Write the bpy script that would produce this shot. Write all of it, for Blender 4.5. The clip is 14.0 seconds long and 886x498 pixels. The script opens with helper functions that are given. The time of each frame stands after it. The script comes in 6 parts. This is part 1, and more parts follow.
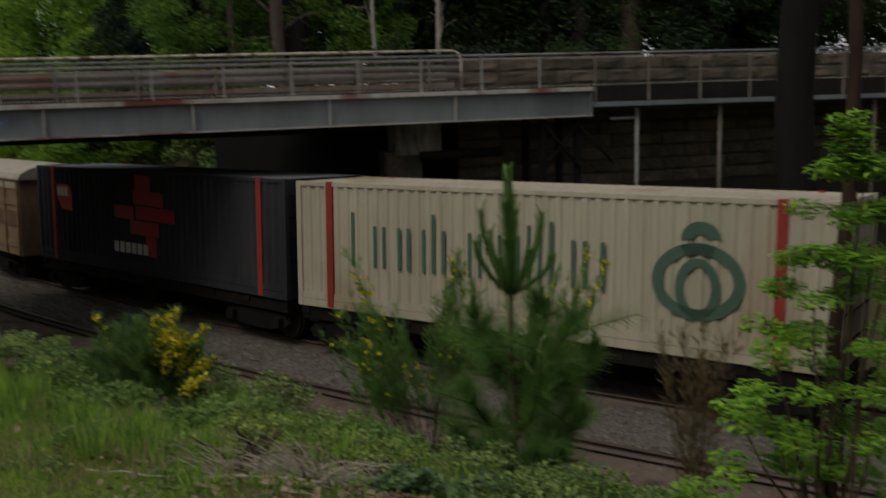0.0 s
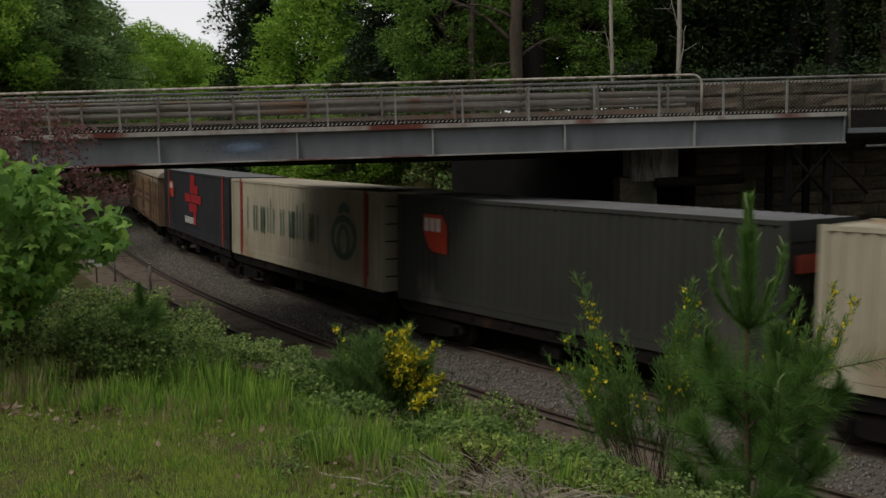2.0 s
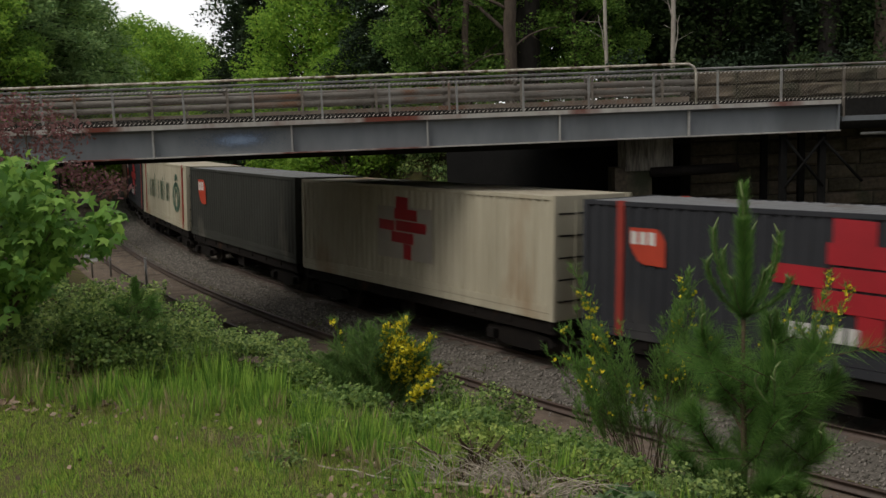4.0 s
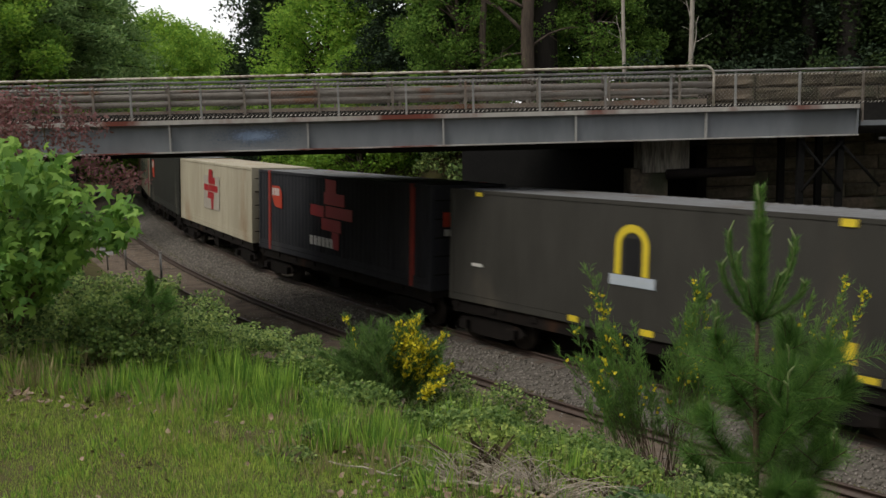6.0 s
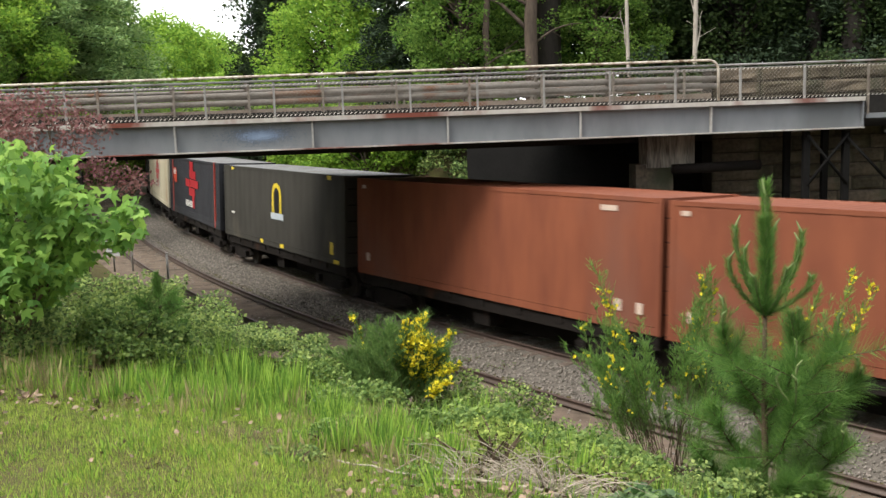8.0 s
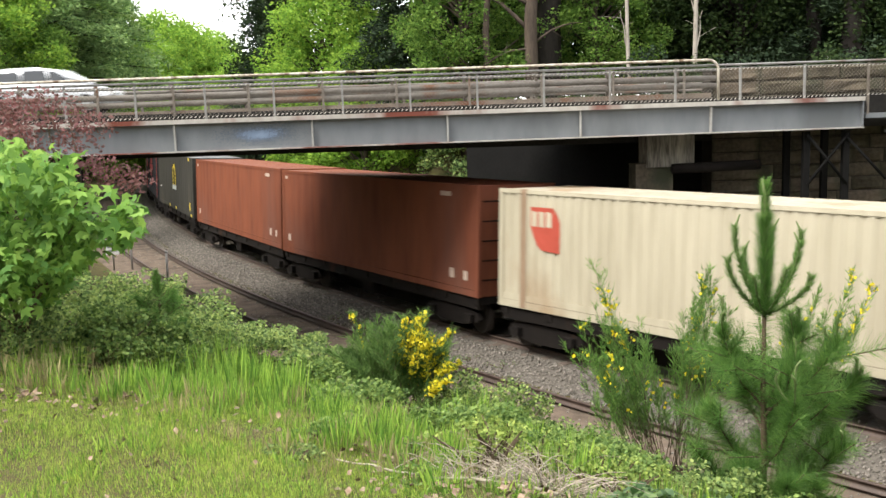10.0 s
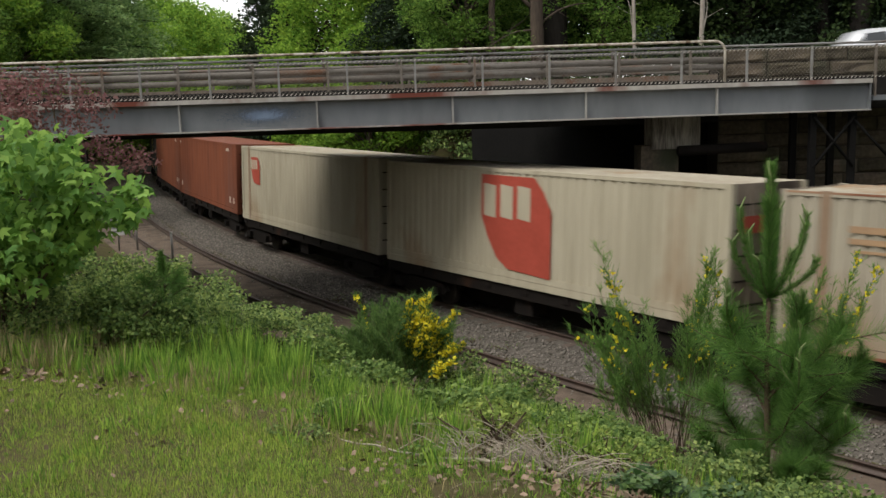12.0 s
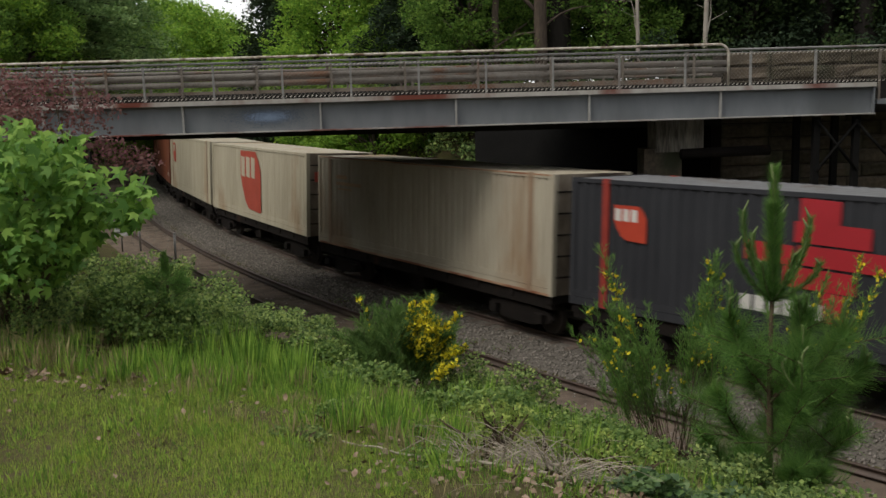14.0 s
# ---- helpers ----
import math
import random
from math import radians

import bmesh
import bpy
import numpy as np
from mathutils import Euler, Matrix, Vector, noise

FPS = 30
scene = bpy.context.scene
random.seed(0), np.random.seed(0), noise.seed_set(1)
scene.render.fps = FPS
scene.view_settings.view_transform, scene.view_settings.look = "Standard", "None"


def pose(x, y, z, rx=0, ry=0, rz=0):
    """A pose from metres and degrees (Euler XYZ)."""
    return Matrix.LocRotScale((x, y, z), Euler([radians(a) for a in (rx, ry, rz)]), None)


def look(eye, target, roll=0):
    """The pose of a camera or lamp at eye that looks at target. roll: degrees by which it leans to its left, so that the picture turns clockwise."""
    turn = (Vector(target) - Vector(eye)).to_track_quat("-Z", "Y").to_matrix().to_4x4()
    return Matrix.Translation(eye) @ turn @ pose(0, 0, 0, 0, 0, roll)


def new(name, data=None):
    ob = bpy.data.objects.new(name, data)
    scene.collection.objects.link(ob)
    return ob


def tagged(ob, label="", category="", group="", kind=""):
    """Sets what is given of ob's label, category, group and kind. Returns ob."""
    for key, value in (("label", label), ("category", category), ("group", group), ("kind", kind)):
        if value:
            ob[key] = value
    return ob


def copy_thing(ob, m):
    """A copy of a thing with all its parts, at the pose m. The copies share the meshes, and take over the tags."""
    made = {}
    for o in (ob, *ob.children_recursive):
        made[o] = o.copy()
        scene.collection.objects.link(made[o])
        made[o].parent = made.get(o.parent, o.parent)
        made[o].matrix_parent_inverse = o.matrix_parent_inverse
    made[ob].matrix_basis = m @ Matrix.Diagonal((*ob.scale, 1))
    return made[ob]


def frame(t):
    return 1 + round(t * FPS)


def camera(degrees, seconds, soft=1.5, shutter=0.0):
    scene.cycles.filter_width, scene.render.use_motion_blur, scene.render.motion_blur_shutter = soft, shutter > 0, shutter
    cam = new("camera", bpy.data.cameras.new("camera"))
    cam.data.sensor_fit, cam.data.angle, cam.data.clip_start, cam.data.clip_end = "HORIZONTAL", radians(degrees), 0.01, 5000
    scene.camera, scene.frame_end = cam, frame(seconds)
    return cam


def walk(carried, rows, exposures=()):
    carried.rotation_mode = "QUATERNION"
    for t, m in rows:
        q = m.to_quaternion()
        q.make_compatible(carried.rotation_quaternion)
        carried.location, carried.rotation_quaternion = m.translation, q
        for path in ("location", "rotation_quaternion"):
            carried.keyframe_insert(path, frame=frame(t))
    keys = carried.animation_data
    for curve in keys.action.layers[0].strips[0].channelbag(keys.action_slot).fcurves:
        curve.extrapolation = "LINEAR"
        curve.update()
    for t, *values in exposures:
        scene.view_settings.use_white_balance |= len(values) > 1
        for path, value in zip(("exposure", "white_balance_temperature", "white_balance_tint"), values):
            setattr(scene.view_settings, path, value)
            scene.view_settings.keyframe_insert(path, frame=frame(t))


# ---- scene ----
# ---------------------------------------------------------------- camera
cam = camera(49.5, 14.0, soft=1.5, shutter=0.45)
EYE = (0.0, 0.0, 5.85)
TURNS = [
    (0.0, 80.87, 1.55, -14.59), (0.5, 82.95, 2.57, -8.15), (1.0, 81.98, 2.72, -3.89), (1.5, 82.40, 2.06, -1.82),
    (2.0, 82.68, 1.40, -0.76), (2.5, 82.28, 1.56, -1.68), (5.0, 82.17, 1.77, -0.39), (5.5, 82.42, 1.39, -0.14),
    (6.0, 82.11, 1.10, -0.13), (6.5, 81.96, 1.39, 0.00), (7.0, 81.71, 2.02, -0.57), (7.5, 81.99, 1.83, 0.09),
    (10.0, 81.93, 1.67, 0.12), (10.5, 81.79, 1.45, 0.01), (11.0, 81.07, 1.41, -0.11), (11.5, 80.89, 1.34, 0.37),
    (12.0, 80.84, 1.55, 0.42), (12.5, 80.90, 1.35, 0.71), (13.0, 80.94, 1.52, 0.56), (13.5, 81.02, 1.51, 0.15),
    (14.0, 80.97, 1.34, 0.62),
]
BASE = -0.53
EXPOSURES = [(t, BASE + e) for t, e in (
    (0.0, -0.85), (0.5, -0.8), (1.0, -0.75), (1.5, -0.65), (2.0, -0.6), (2.5, -0.6), (5.0, 0.0), (6.0, 0.0), (6.5, -0.1), (7.0, -0.03), (7.5, 0.74),
    (8.6, 1.4), (10.0, 1.55), (10.5, 1.05), (11.0, 0.66), (11.5, 0.5), (12.0, 0.35), (12.5, 0.3), (13.0, 0.15), (14.0, 0.0))]
walk(cam, [(t, pose(*EYE, rx, ry, rz)) for t, rx, ry, rz in TURNS], EXPOSURES)

# ---------------------------------------------------------------- light: overcast evening sky
world = bpy.data.worlds.new("sky")
scene.world = world
world.use_nodes = True
wn, wl = world.node_tree.nodes, world.node_tree.links
wn.clear()
w_out = wn.new("ShaderNodeOutputWorld")
w_bg = wn.new("ShaderNodeBackground")
w_sky = wn.new("ShaderNodeTexSky")
w_sky.sky_type = "NISHITA"
w_sky.sun_disc = False
w_sky.sun_elevation, w_sky.sun_rotation = radians(53), radians(238)
w_sky.air_density, w_sky.dust_density, w_sky.ozone_density = 1.0, 6.0, 0.6
w_mix = wn.new("ShaderNodeMix")
w_mix.data_type = "RGBA"
w_mix.inputs[0].default_value = 0.9
# thin cloud cover, a little brighter towards the horizon
w_co = wn.new("ShaderNodeTexCoord")
w_xyz = wn.new("ShaderNodeSeparateXYZ")
w_grad = wn.new("ShaderNodeMapRange")
w_grad.inputs[1].default_value, w_grad.inputs[2].default_value = 0.0, 0.4
w_grad.inputs[3].default_value, w_grad.inputs[4].default_value = 1.75, 0.95
w_cloud = wn.new("ShaderNodeMix")
w_cloud.data_type = "RGBA"
w_cloud.blend_type = "MULTIPLY"
w_cloud.inputs[0].default_value = 1.0
w_cloud.inputs[6].default_value = (14.8, 14.75, 15.0, 1)
wl.new(w_co.outputs["Generated"], w_xyz.inputs[0])
wl.new(w_xyz.outputs[2], w_grad.inputs[0])
wl.new(w_grad.outputs[0], w_cloud.inputs[7])
wl.new(w_cloud.outputs[2], w_mix.inputs[7])
wl.new(w_sky.outputs[0], w_mix.inputs[6])
wl.new(w_mix.outputs[2], w_bg.inputs[0])
w_bg.inputs[1].default_value = 0.09
wl.new(w_bg.outputs[0], w_out.inputs[0])
sun = new("sun", bpy.data.lights.new("sun", "SUN"))
sun.data.energy, sun.data.angle, sun.data.color = 2.9, radians(26), (1.0, 0.95, 0.87)
sun.matrix_world = look((0, 0, 0), (math.sin(radians(238)) * -math.cos(radians(53)), math.cos(radians(238)) * -math.cos(radians(53)), -math.sin(radians(53))))


# ---------------------------------------------------------------- materials
def material(name, base, dark=None, rough=0.7, metal=0.0, scale=4.0, fine=40.0, bump=0.2, stretch=(1, 1, 1), stain=None, stain_amount=0.0, island=0.0, objrand=0.0, leaf=0.0):
    """Two scales of variation between base and dark, optional stains, fine relief."""
    m = bpy.data.materials.new(name)
    m.use_nodes = True
    n, l = m.node_tree.nodes, m.node_tree.links
    n.clear()
    out = n.new("ShaderNodeOutputMaterial")
    bsdf = n.new("ShaderNodeBsdfPrincipled")
    l.new(bsdf.outputs[0], out.inputs[0])
    co = n.new("ShaderNodeTexCoord")
    mp = n.new("ShaderNodeMapping")
    mp.inputs["Scale"].default_value = stretch
    l.new(co.outputs["Object"], mp.inputs[0])
    big, small = n.new("ShaderNodeTexNoise"), n.new("ShaderNodeTexNoise")
    big.inputs["Scale"].default_value, small.inputs["Scale"].default_value = scale, fine
    big.inputs["Detail"].default_value, small.inputs["Detail"].default_value = 5, 4
    for t in (big, small):
        l.new(mp.outputs[0], t.inputs["Vector"])
    add = n.new("ShaderNodeMath")
    add.operation = "MULTIPLY_ADD"
    add.inputs[1].default_value = 0.45
    l.new(small.outputs[0], add.inputs[0])
    half = n.new("ShaderNodeMath")
    half.operation = "MULTIPLY"
    half.inputs[1].default_value = 0.55
    l.new(big.outputs[0], half.inputs[0])
    l.new(half.outputs[0], add.inputs[2])
    ramp = n.new("ShaderNodeMapRange")
    ramp.inputs[1].default_value, ramp.inputs[2].default_value = 0.36, 0.64
    l.new(add.outputs[0], ramp.inputs[0])
    mix = n.new("ShaderNodeMix")
    mix.data_type = "RGBA"
    mix.inputs[6].default_value = (*(dark or tuple(c * 0.7 for c in base)), 1)
    mix.inputs[7].default_value = (*base, 1)
    l.new(ramp.outputs[0], mix.inputs[0])
    colour = mix.outputs[2]
    if stain:
        s = n.new("ShaderNodeTexNoise")
        s.inputs["Scale"].default_value, s.inputs["Detail"].default_value = scale * 0.6, 8
        off = n.new("ShaderNodeMapping")
        off.inputs["Location"].default_value = (7.3, 2.1, 4.4)
        off.inputs["Scale"].default_value = (1.0, 1.0, 0.5)
        l.new(co.outputs["Object"], off.inputs[0])
        l.new(off.outputs[0], s.inputs["Vector"])
        sr = n.new("ShaderNodeMapRange")
        sr.inputs[1].default_value, sr.inputs[2].default_value = 0.62 - 0.25 * stain_amount, 0.72 - 0.2 * stain_amount
        l.new(s.outputs[0], sr.inputs[0])
        m2 = n.new("ShaderNodeMix")
        m2.data_type = "RGBA"
        m2.inputs[7].default_value = (*stain, 1)
        l.new(colour, m2.inputs[6])
        l.new(sr.outputs[0], m2.inputs[0])
        colour = m2.outputs[2]
    for amount, node, socket in ((island, "ShaderNodeNewGeometry", "Random Per Island"), (objrand, "ShaderNodeObjectInfo", "Random")):
        if amount:
            g = n.new(node)
            r = n.new("ShaderNodeMapRange")
            r.inputs[3].default_value, r.inputs[4].default_value = 1 - amount, 1 + amount
            l.new(g.outputs[socket], r.inputs[0])
            hs = n.new("ShaderNodeHueSaturation")
            l.new(r.outputs[0], hs.inputs["Value"])
            hr = n.new("ShaderNodeMapRange")
            hr.inputs[3].default_value, hr.inputs[4].default_value = 0.5 + amount * 0.05, 0.5 - amount * 0.05
            l.new(g.outputs[socket], hr.inputs[0])
            l.new(hr.outputs[0], hs.inputs["Hue"])
            l.new(colour, hs.inputs["Color"])
            colour = hs.outputs[0]
    l.new(colour, bsdf.inputs["Base Color"])
    bsdf.inputs["Roughness"].default_value, bsdf.inputs["Metallic"].default_value = rough, metal
    bsdf.inputs["Specular IOR Level"].default_value = 0.5 if rough < 0.52 or metal else 0.25 if rough < 0.75 else 0.1
    if bump:
        b = n.new("ShaderNodeBump")
        b.inputs["Strength"].default_value, b.inputs["Distance"].default_value = bump, 0.02
        l.new(add.outputs[0], b.inputs["Height"])
        l.new(b.outputs[0], bsdf.inputs["Normal"])
    if leaf:
        tr = n.new("ShaderNodeBsdfTranslucent")
        l.new(colour, tr.inputs[0])
        ms = n.new("ShaderNodeMixShader")
        ms.inputs[0].default_value = leaf
        l.new(bsdf.outputs[0], ms.inputs[1])
        l.new(tr.outputs[0], ms.inputs[2])
        l.new(ms.outputs[0], out.inputs[0])
    return m


M = {}
M["cream"] = material("cream_paint", (0.435, 0.398, 0.303), (0.344, 0.312, 0.23), 0.78, scale=0.5, fine=3.0, bump=0.05, stretch=(1.5, 1, 0.18), stain=(0.27, 0.19, 0.115), stain_amount=0.2)
M["cream_roof"] = material("cream_roof", (0.426, 0.393, 0.307), (0.316, 0.273, 0.204), 0.6, scale=0.6, fine=5, bump=0.1, stain=(0.299, 0.204, 0.119), stain_amount=0.2)
M["slate"] = material("slate_paint", (0.037, 0.0385, 0.043), (0.027, 0.028, 0.032), 0.78, scale=0.5, fine=3, bump=0.05, stretch=(1, 1, 0.3), stain=(0.062, 0.058, 0.055), stain_amount=0.1)
M["olive"] = material("olive_grey_paint", (0.0449, 0.0459, 0.0398), (0.0337, 0.0347, 0.0296), 0.78, scale=0.5, fine=3, bump=0.05, stretch=(0.51, 0.51, 0.153), stain=(0.13, 0.12, 0.1), stain_amount=0.1)
M["umber"] = material("umber_grey_paint", (0.05, 0.048, 0.042), (0.037, 0.036, 0.031), 0.78, scale=0.5, fine=3, bump=0.05, stretch=(1, 1, 0.3), stain=(0.085, 0.075, 0.06), stain_amount=0.1)
M["grey_roof"] = material("grey_roof", (0.17, 0.174, 0.178), (0.119, 0.119, 0.119), 0.55, scale=0.7, fine=5, bump=0.1, stain=(0.102, 0.085, 0.068), stain_amount=0.2)
M["rust_red"] = material("oxide_red_paint", (0.199, 0.0674, 0.0358), (0.138, 0.0468, 0.0275), 0.78, scale=0.5, fine=3, bump=0.05, stretch=(1, 1, 0.25), stain=(0.15, 0.065, 0.045), stain_amount=0.3)
M["rust_roof"] = material("oxide_red_roof", (0.206, 0.0688, 0.0378), (0.151, 0.0509, 0.0289), 0.6, scale=0.6, fine=5, bump=0.1)
M["post_red"] = material("red_post", (0.3, 0.042, 0.03), (0.21, 0.03, 0.022), 0.6, scale=1.5, bump=0.05)
M["logo_red"] = material("logo_red", (0.357, 0.0127, 0.0213), (0.289, 0.0102, 0.017), 0.5, scale=2, bump=0.0)
M["logo_orange"] = material("logo_orange", (0.42, 0.052, 0.026), (0.34, 0.042, 0.022), 0.6, scale=2, bump=0.0)
M["logo_faded"] = material("logo_faded_red", (0.394, 0.0738, 0.0492), (0.312, 0.0574, 0.0369), 0.6, scale=1.5, fine=8, bump=0.0)
M["logo_white"] = material("logo_white", (0.574, 0.566, 0.533), (0.476, 0.467, 0.435), 0.5, scale=2, bump=0.0)
M["logo_green"] = material("logo_green", (0.0765, 0.135, 0.0945), (0.0585, 0.104, 0.072), 0.55, scale=2, bump=0.0)
M["logo_yellow"] = material("logo_yellow", (0.7, 0.55, 0.03), (0.6, 0.46, 0.03), 0.5, scale=2, bump=0.0)
M["logo_black"] = material("logo_black", (0.015, 0.015, 0.016), (0.02, 0.02, 0.02), 0.85, scale=2, bump=0.0)
M["logo_pale"] = material("logo_pale_blue", (0.45, 0.5, 0.55), (0.38, 0.43, 0.48), 0.5, scale=2, bump=0.0)
M["logo_tan"] = material("logo_tan", (0.377, 0.246, 0.139), (0.312, 0.205, 0.123), 0.6, scale=2, bump=0.0)
M["panel_grey"] = material("patch_grey", (0.37, 0.34, 0.285), (0.31, 0.285, 0.24), 0.7, scale=1.5, bump=0.0)
M["wagon"] = material("wagon_grime", (0.0156, 0.0126, 0.0108), (0.009, 0.0078, 0.0072), 0.8, scale=2, fine=20, bump=0.2, stain=(0.036, 0.0192, 0.012), stain_amount=0.15)
M["wheel"] = material("wheel_steel", (0.042, 0.033, 0.027), (0.024, 0.0198, 0.0168), 0.6, 0.4, scale=5, bump=0.1)
M["van"] = material("van_brown", (0.255, 0.17, 0.102), (0.17, 0.111, 0.068), 0.6, scale=0.8, fine=6, bump=0.1, stretch=(0.85, 0.85, 0.34), stain=(0.12, 0.07, 0.045), stain_amount=0.4)
M["van_roof"] = material("van_roof", (0.383, 0.34, 0.281), (0.272, 0.23, 0.178), 0.6, scale=0.8, fine=6, bump=0.1)
M["girder"] = material("girder_grey_paint", (0.174, 0.189, 0.2), (0.128, 0.141, 0.153), 0.5, scale=0.6, fine=4.0, bump=0.03, stretch=(0.85, 0.85, 0.297), stain=(0.105, 0.115, 0.12), stain_amount=0.25)
M["girder_pale"] = material("flange_pale_paint", (0.43, 0.415, 0.38), (0.31, 0.285, 0.255), 0.65, scale=0.9, fine=7, bump=0.15, stain=(0.15, 0.045, 0.03), stain_amount=0.5)
M["rail_paint"] = material("handrail_paint", (0.272, 0.272, 0.262), (0.184, 0.18, 0.17), 0.6, scale=1.2, fine=9, bump=0.1, stain=(0.116, 0.0816, 0.0612), stain_amount=0.08)
M["rail_post"] = material("rusty_post", (0.18, 0.16, 0.135), (0.11, 0.092, 0.075), 0.7, scale=2, fine=12, bump=0.2, stain=(0.14, 0.075, 0.045), stain_amount=0.2)
M["guard"] = material("guard_rail", (0.2, 0.185, 0.165), (0.125, 0.112, 0.097), 0.75, scale=1.0, fine=9, bump=0.15, stain=(0.15, 0.085, 0.055), stain_amount=0.2)
M["mesh_wire"] = material("mesh_wire", (0.24, 0.22, 0.19), (0.16, 0.14, 0.115), 0.6, 0.2, scale=3, bump=0.0)
M["knuckle"] = material("knuckle_wire", (0.6, 0.575, 0.52), (0.45, 0.42, 0.37), 0.6, scale=3, bump=0.0)
M["concrete"] = material("concrete", (0.24, 0.225, 0.195), (0.13, 0.12, 0.105), 0.85, scale=0.8, fine=12, bump=0.3, stain=(0.09, 0.085, 0.075), stain_amount=0.4)
# Concrete taken to near-black: the shade under the bridge is in this colour.
M["soffit_shade"] = material("bridge_soffit_shaded", (0.025, 0.024, 0.022), (0.015, 0.014, 0.013), 0.9, scale=1, fine=9, bump=0.2)
M["asphalt"] = material("asphalt", (0.06, 0.06, 0.058), (0.04, 0.04, 0.04), 0.9, scale=2, fine=80, bump=0.3)
M["sandstone"] = material("sandstone", (0.112, 0.0938, 0.066), (0.045, 0.039, 0.03), 0.9, scale=1.3, fine=9, bump=0.6, stain=(0.0375, 0.042, 0.0263), stain_amount=0.5, objrand=0.3)
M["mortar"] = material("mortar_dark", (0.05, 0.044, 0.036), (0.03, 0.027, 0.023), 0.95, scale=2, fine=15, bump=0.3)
M["ballast"] = material("ballast", (0.222, 0.203, 0.176), (0.101, 0.0909, 0.0777), 0.95, scale=14, fine=55, bump=1.0, island=0.4)
M["ballast_bed"] = material("ballast_bed", (0.149, 0.134, 0.115), (0.0675, 0.0608, 0.0527), 0.95, scale=12, fine=45, bump=1.0)
M["dirt"] = material("siding_dirt", (0.165, 0.128, 0.098), (0.09, 0.07, 0.054), 0.95, scale=2.5, fine=40, bump=0.7, stain=(0.07, 0.056, 0.043), stain_amount=0.25)
M["rail"] = material("rail_steel", (0.085, 0.058, 0.045), (0.05, 0.036, 0.03), 0.6, 0.3, scale=3, fine=25, bump=0.15)
M["sleeper"] = material("sleeper", (0.13, 0.105, 0.085), (0.08, 0.064, 0.052), 0.9, scale=3, fine=25, bump=0.4, stretch=(0.3, 1, 1), objrand=0.2)
M["soil"] = material("bank_soil", (0.096, 0.096, 0.0336), (0.068, 0.0544, 0.0288), 0.95, scale=1.6, fine=45, bump=0.9, stain=(0.068, 0.048, 0.032), stain_amount=0.2)
M["bark"] = material("bark", (0.10, 0.078, 0.06), (0.05, 0.04, 0.032), 0.95, scale=3, fine=14, bump=0.8, stretch=(1, 1, 0.2))
# Bark for one backlit trunk, its unlit side put into the colour.
M["bark_backlit"] = material("bark_backlit", (0.016, 0.014, 0.012), (0.01, 0.009, 0.008), 0.95, scale=3, fine=14, bump=0.8, stretch=(1, 1, 0.2))
M["bark_pale"] = material("bark_pale", (0.36, 0.33, 0.28), (0.24, 0.21, 0.18), 0.9, scale=3, fine=14, bump=0.4, stretch=(1, 1, 0.25))
M["bark_dark"] = material("bark_dark", (0.035, 0.03, 0.026), (0.02, 0.018, 0.016), 0.95, scale=3, fine=14, bump=0.8, stretch=(1, 1, 0.2))
M["bark_red"] = material("bark_red", (0.06, 0.035, 0.026), (0.03, 0.02, 0.016), 0.95, scale=3, fine=14, bump=0.8, stretch=(1, 1, 0.2))
M["twig"] = material("twig", (0.13, 0.1, 0.065), (0.08, 0.06, 0.04), 0.9, scale=5, bump=0.2)


def leafmat(name, base, dark, rough=0.55, island=0.4, leaf=0.35):
    return material(name, base, dark, rough, scale=0.6, fine=6, bump=0.0, island=island, leaf=leaf)


M["leaf_bright"] = leafmat("leaf_bright", (0.264, 0.432, 0.066), (0.18, 0.318, 0.048), 0.8, leaf=0.5)
M["leaf_mid"] = leafmat("leaf_mid", (0.168, 0.286, 0.056), (0.112, 0.207, 0.0414), 0.8, leaf=0.5)
M["leaf_dark"] = leafmat("leaf_dark", (0.045, 0.075, 0.0228), (0.03, 0.0516, 0.0168), 0.8, leaf=0.2)
M["leaf_conifer"] = leafmat("leaf_conifer", (0.039, 0.063, 0.033), (0.027, 0.045, 0.024), 0.8, leaf=0.15)
M["leaf_maple"] = leafmat("leaf_maple", (0.225, 0.4, 0.077), (0.137, 0.272, 0.051), 0.62, island=0.4, leaf=0.4)
M["leaf_plum"] = leafmat("leaf_plum", (0.23, 0.115, 0.1), (0.14, 0.07, 0.066), 0.6, leaf=0.35)
M["leaf_bramble"] = leafmat("leaf_bramble", (0.265, 0.37, 0.115), (0.15, 0.225, 0.07), 0.68, island=0.65, leaf=0.45)
M["leaf_broom"] = leafmat("leaf_broom", (0.162, 0.297, 0.0675), (0.108, 0.211, 0.0495), 0.7)
M["leaf_broom_dark"] = leafmat("leaf_broom_dark", (0.145, 0.25, 0.065), (0.09, 0.165, 0.045), 0.7)
M["grass_moss"] = leafmat("grass_moss", (0.42, 0.43, 0.12), (0.31, 0.31, 0.085), 0.75, leaf=0.5, island=0.5)
M["needle"] = leafmat("pine_needle", (0.155, 0.3, 0.066), (0.1, 0.21, 0.05), 0.55, leaf=0.5)
M["leaf_sprout"] = leafmat("leaf_sprout", (0.3, 0.38, 0.09), (0.2, 0.29, 0.065), 0.7, island=0.4)
M["candle"] = material("pine_candle", (0.16, 0.21, 0.08), (0.1, 0.13, 0.05), 0.7, scale=20, bump=0.2)
M["flower"] = material("broom_flower", (0.85, 0.76, 0.06), (0.78, 0.64, 0.03), 0.6, scale=9, bump=0.0, island=0.15, leaf=0.3)
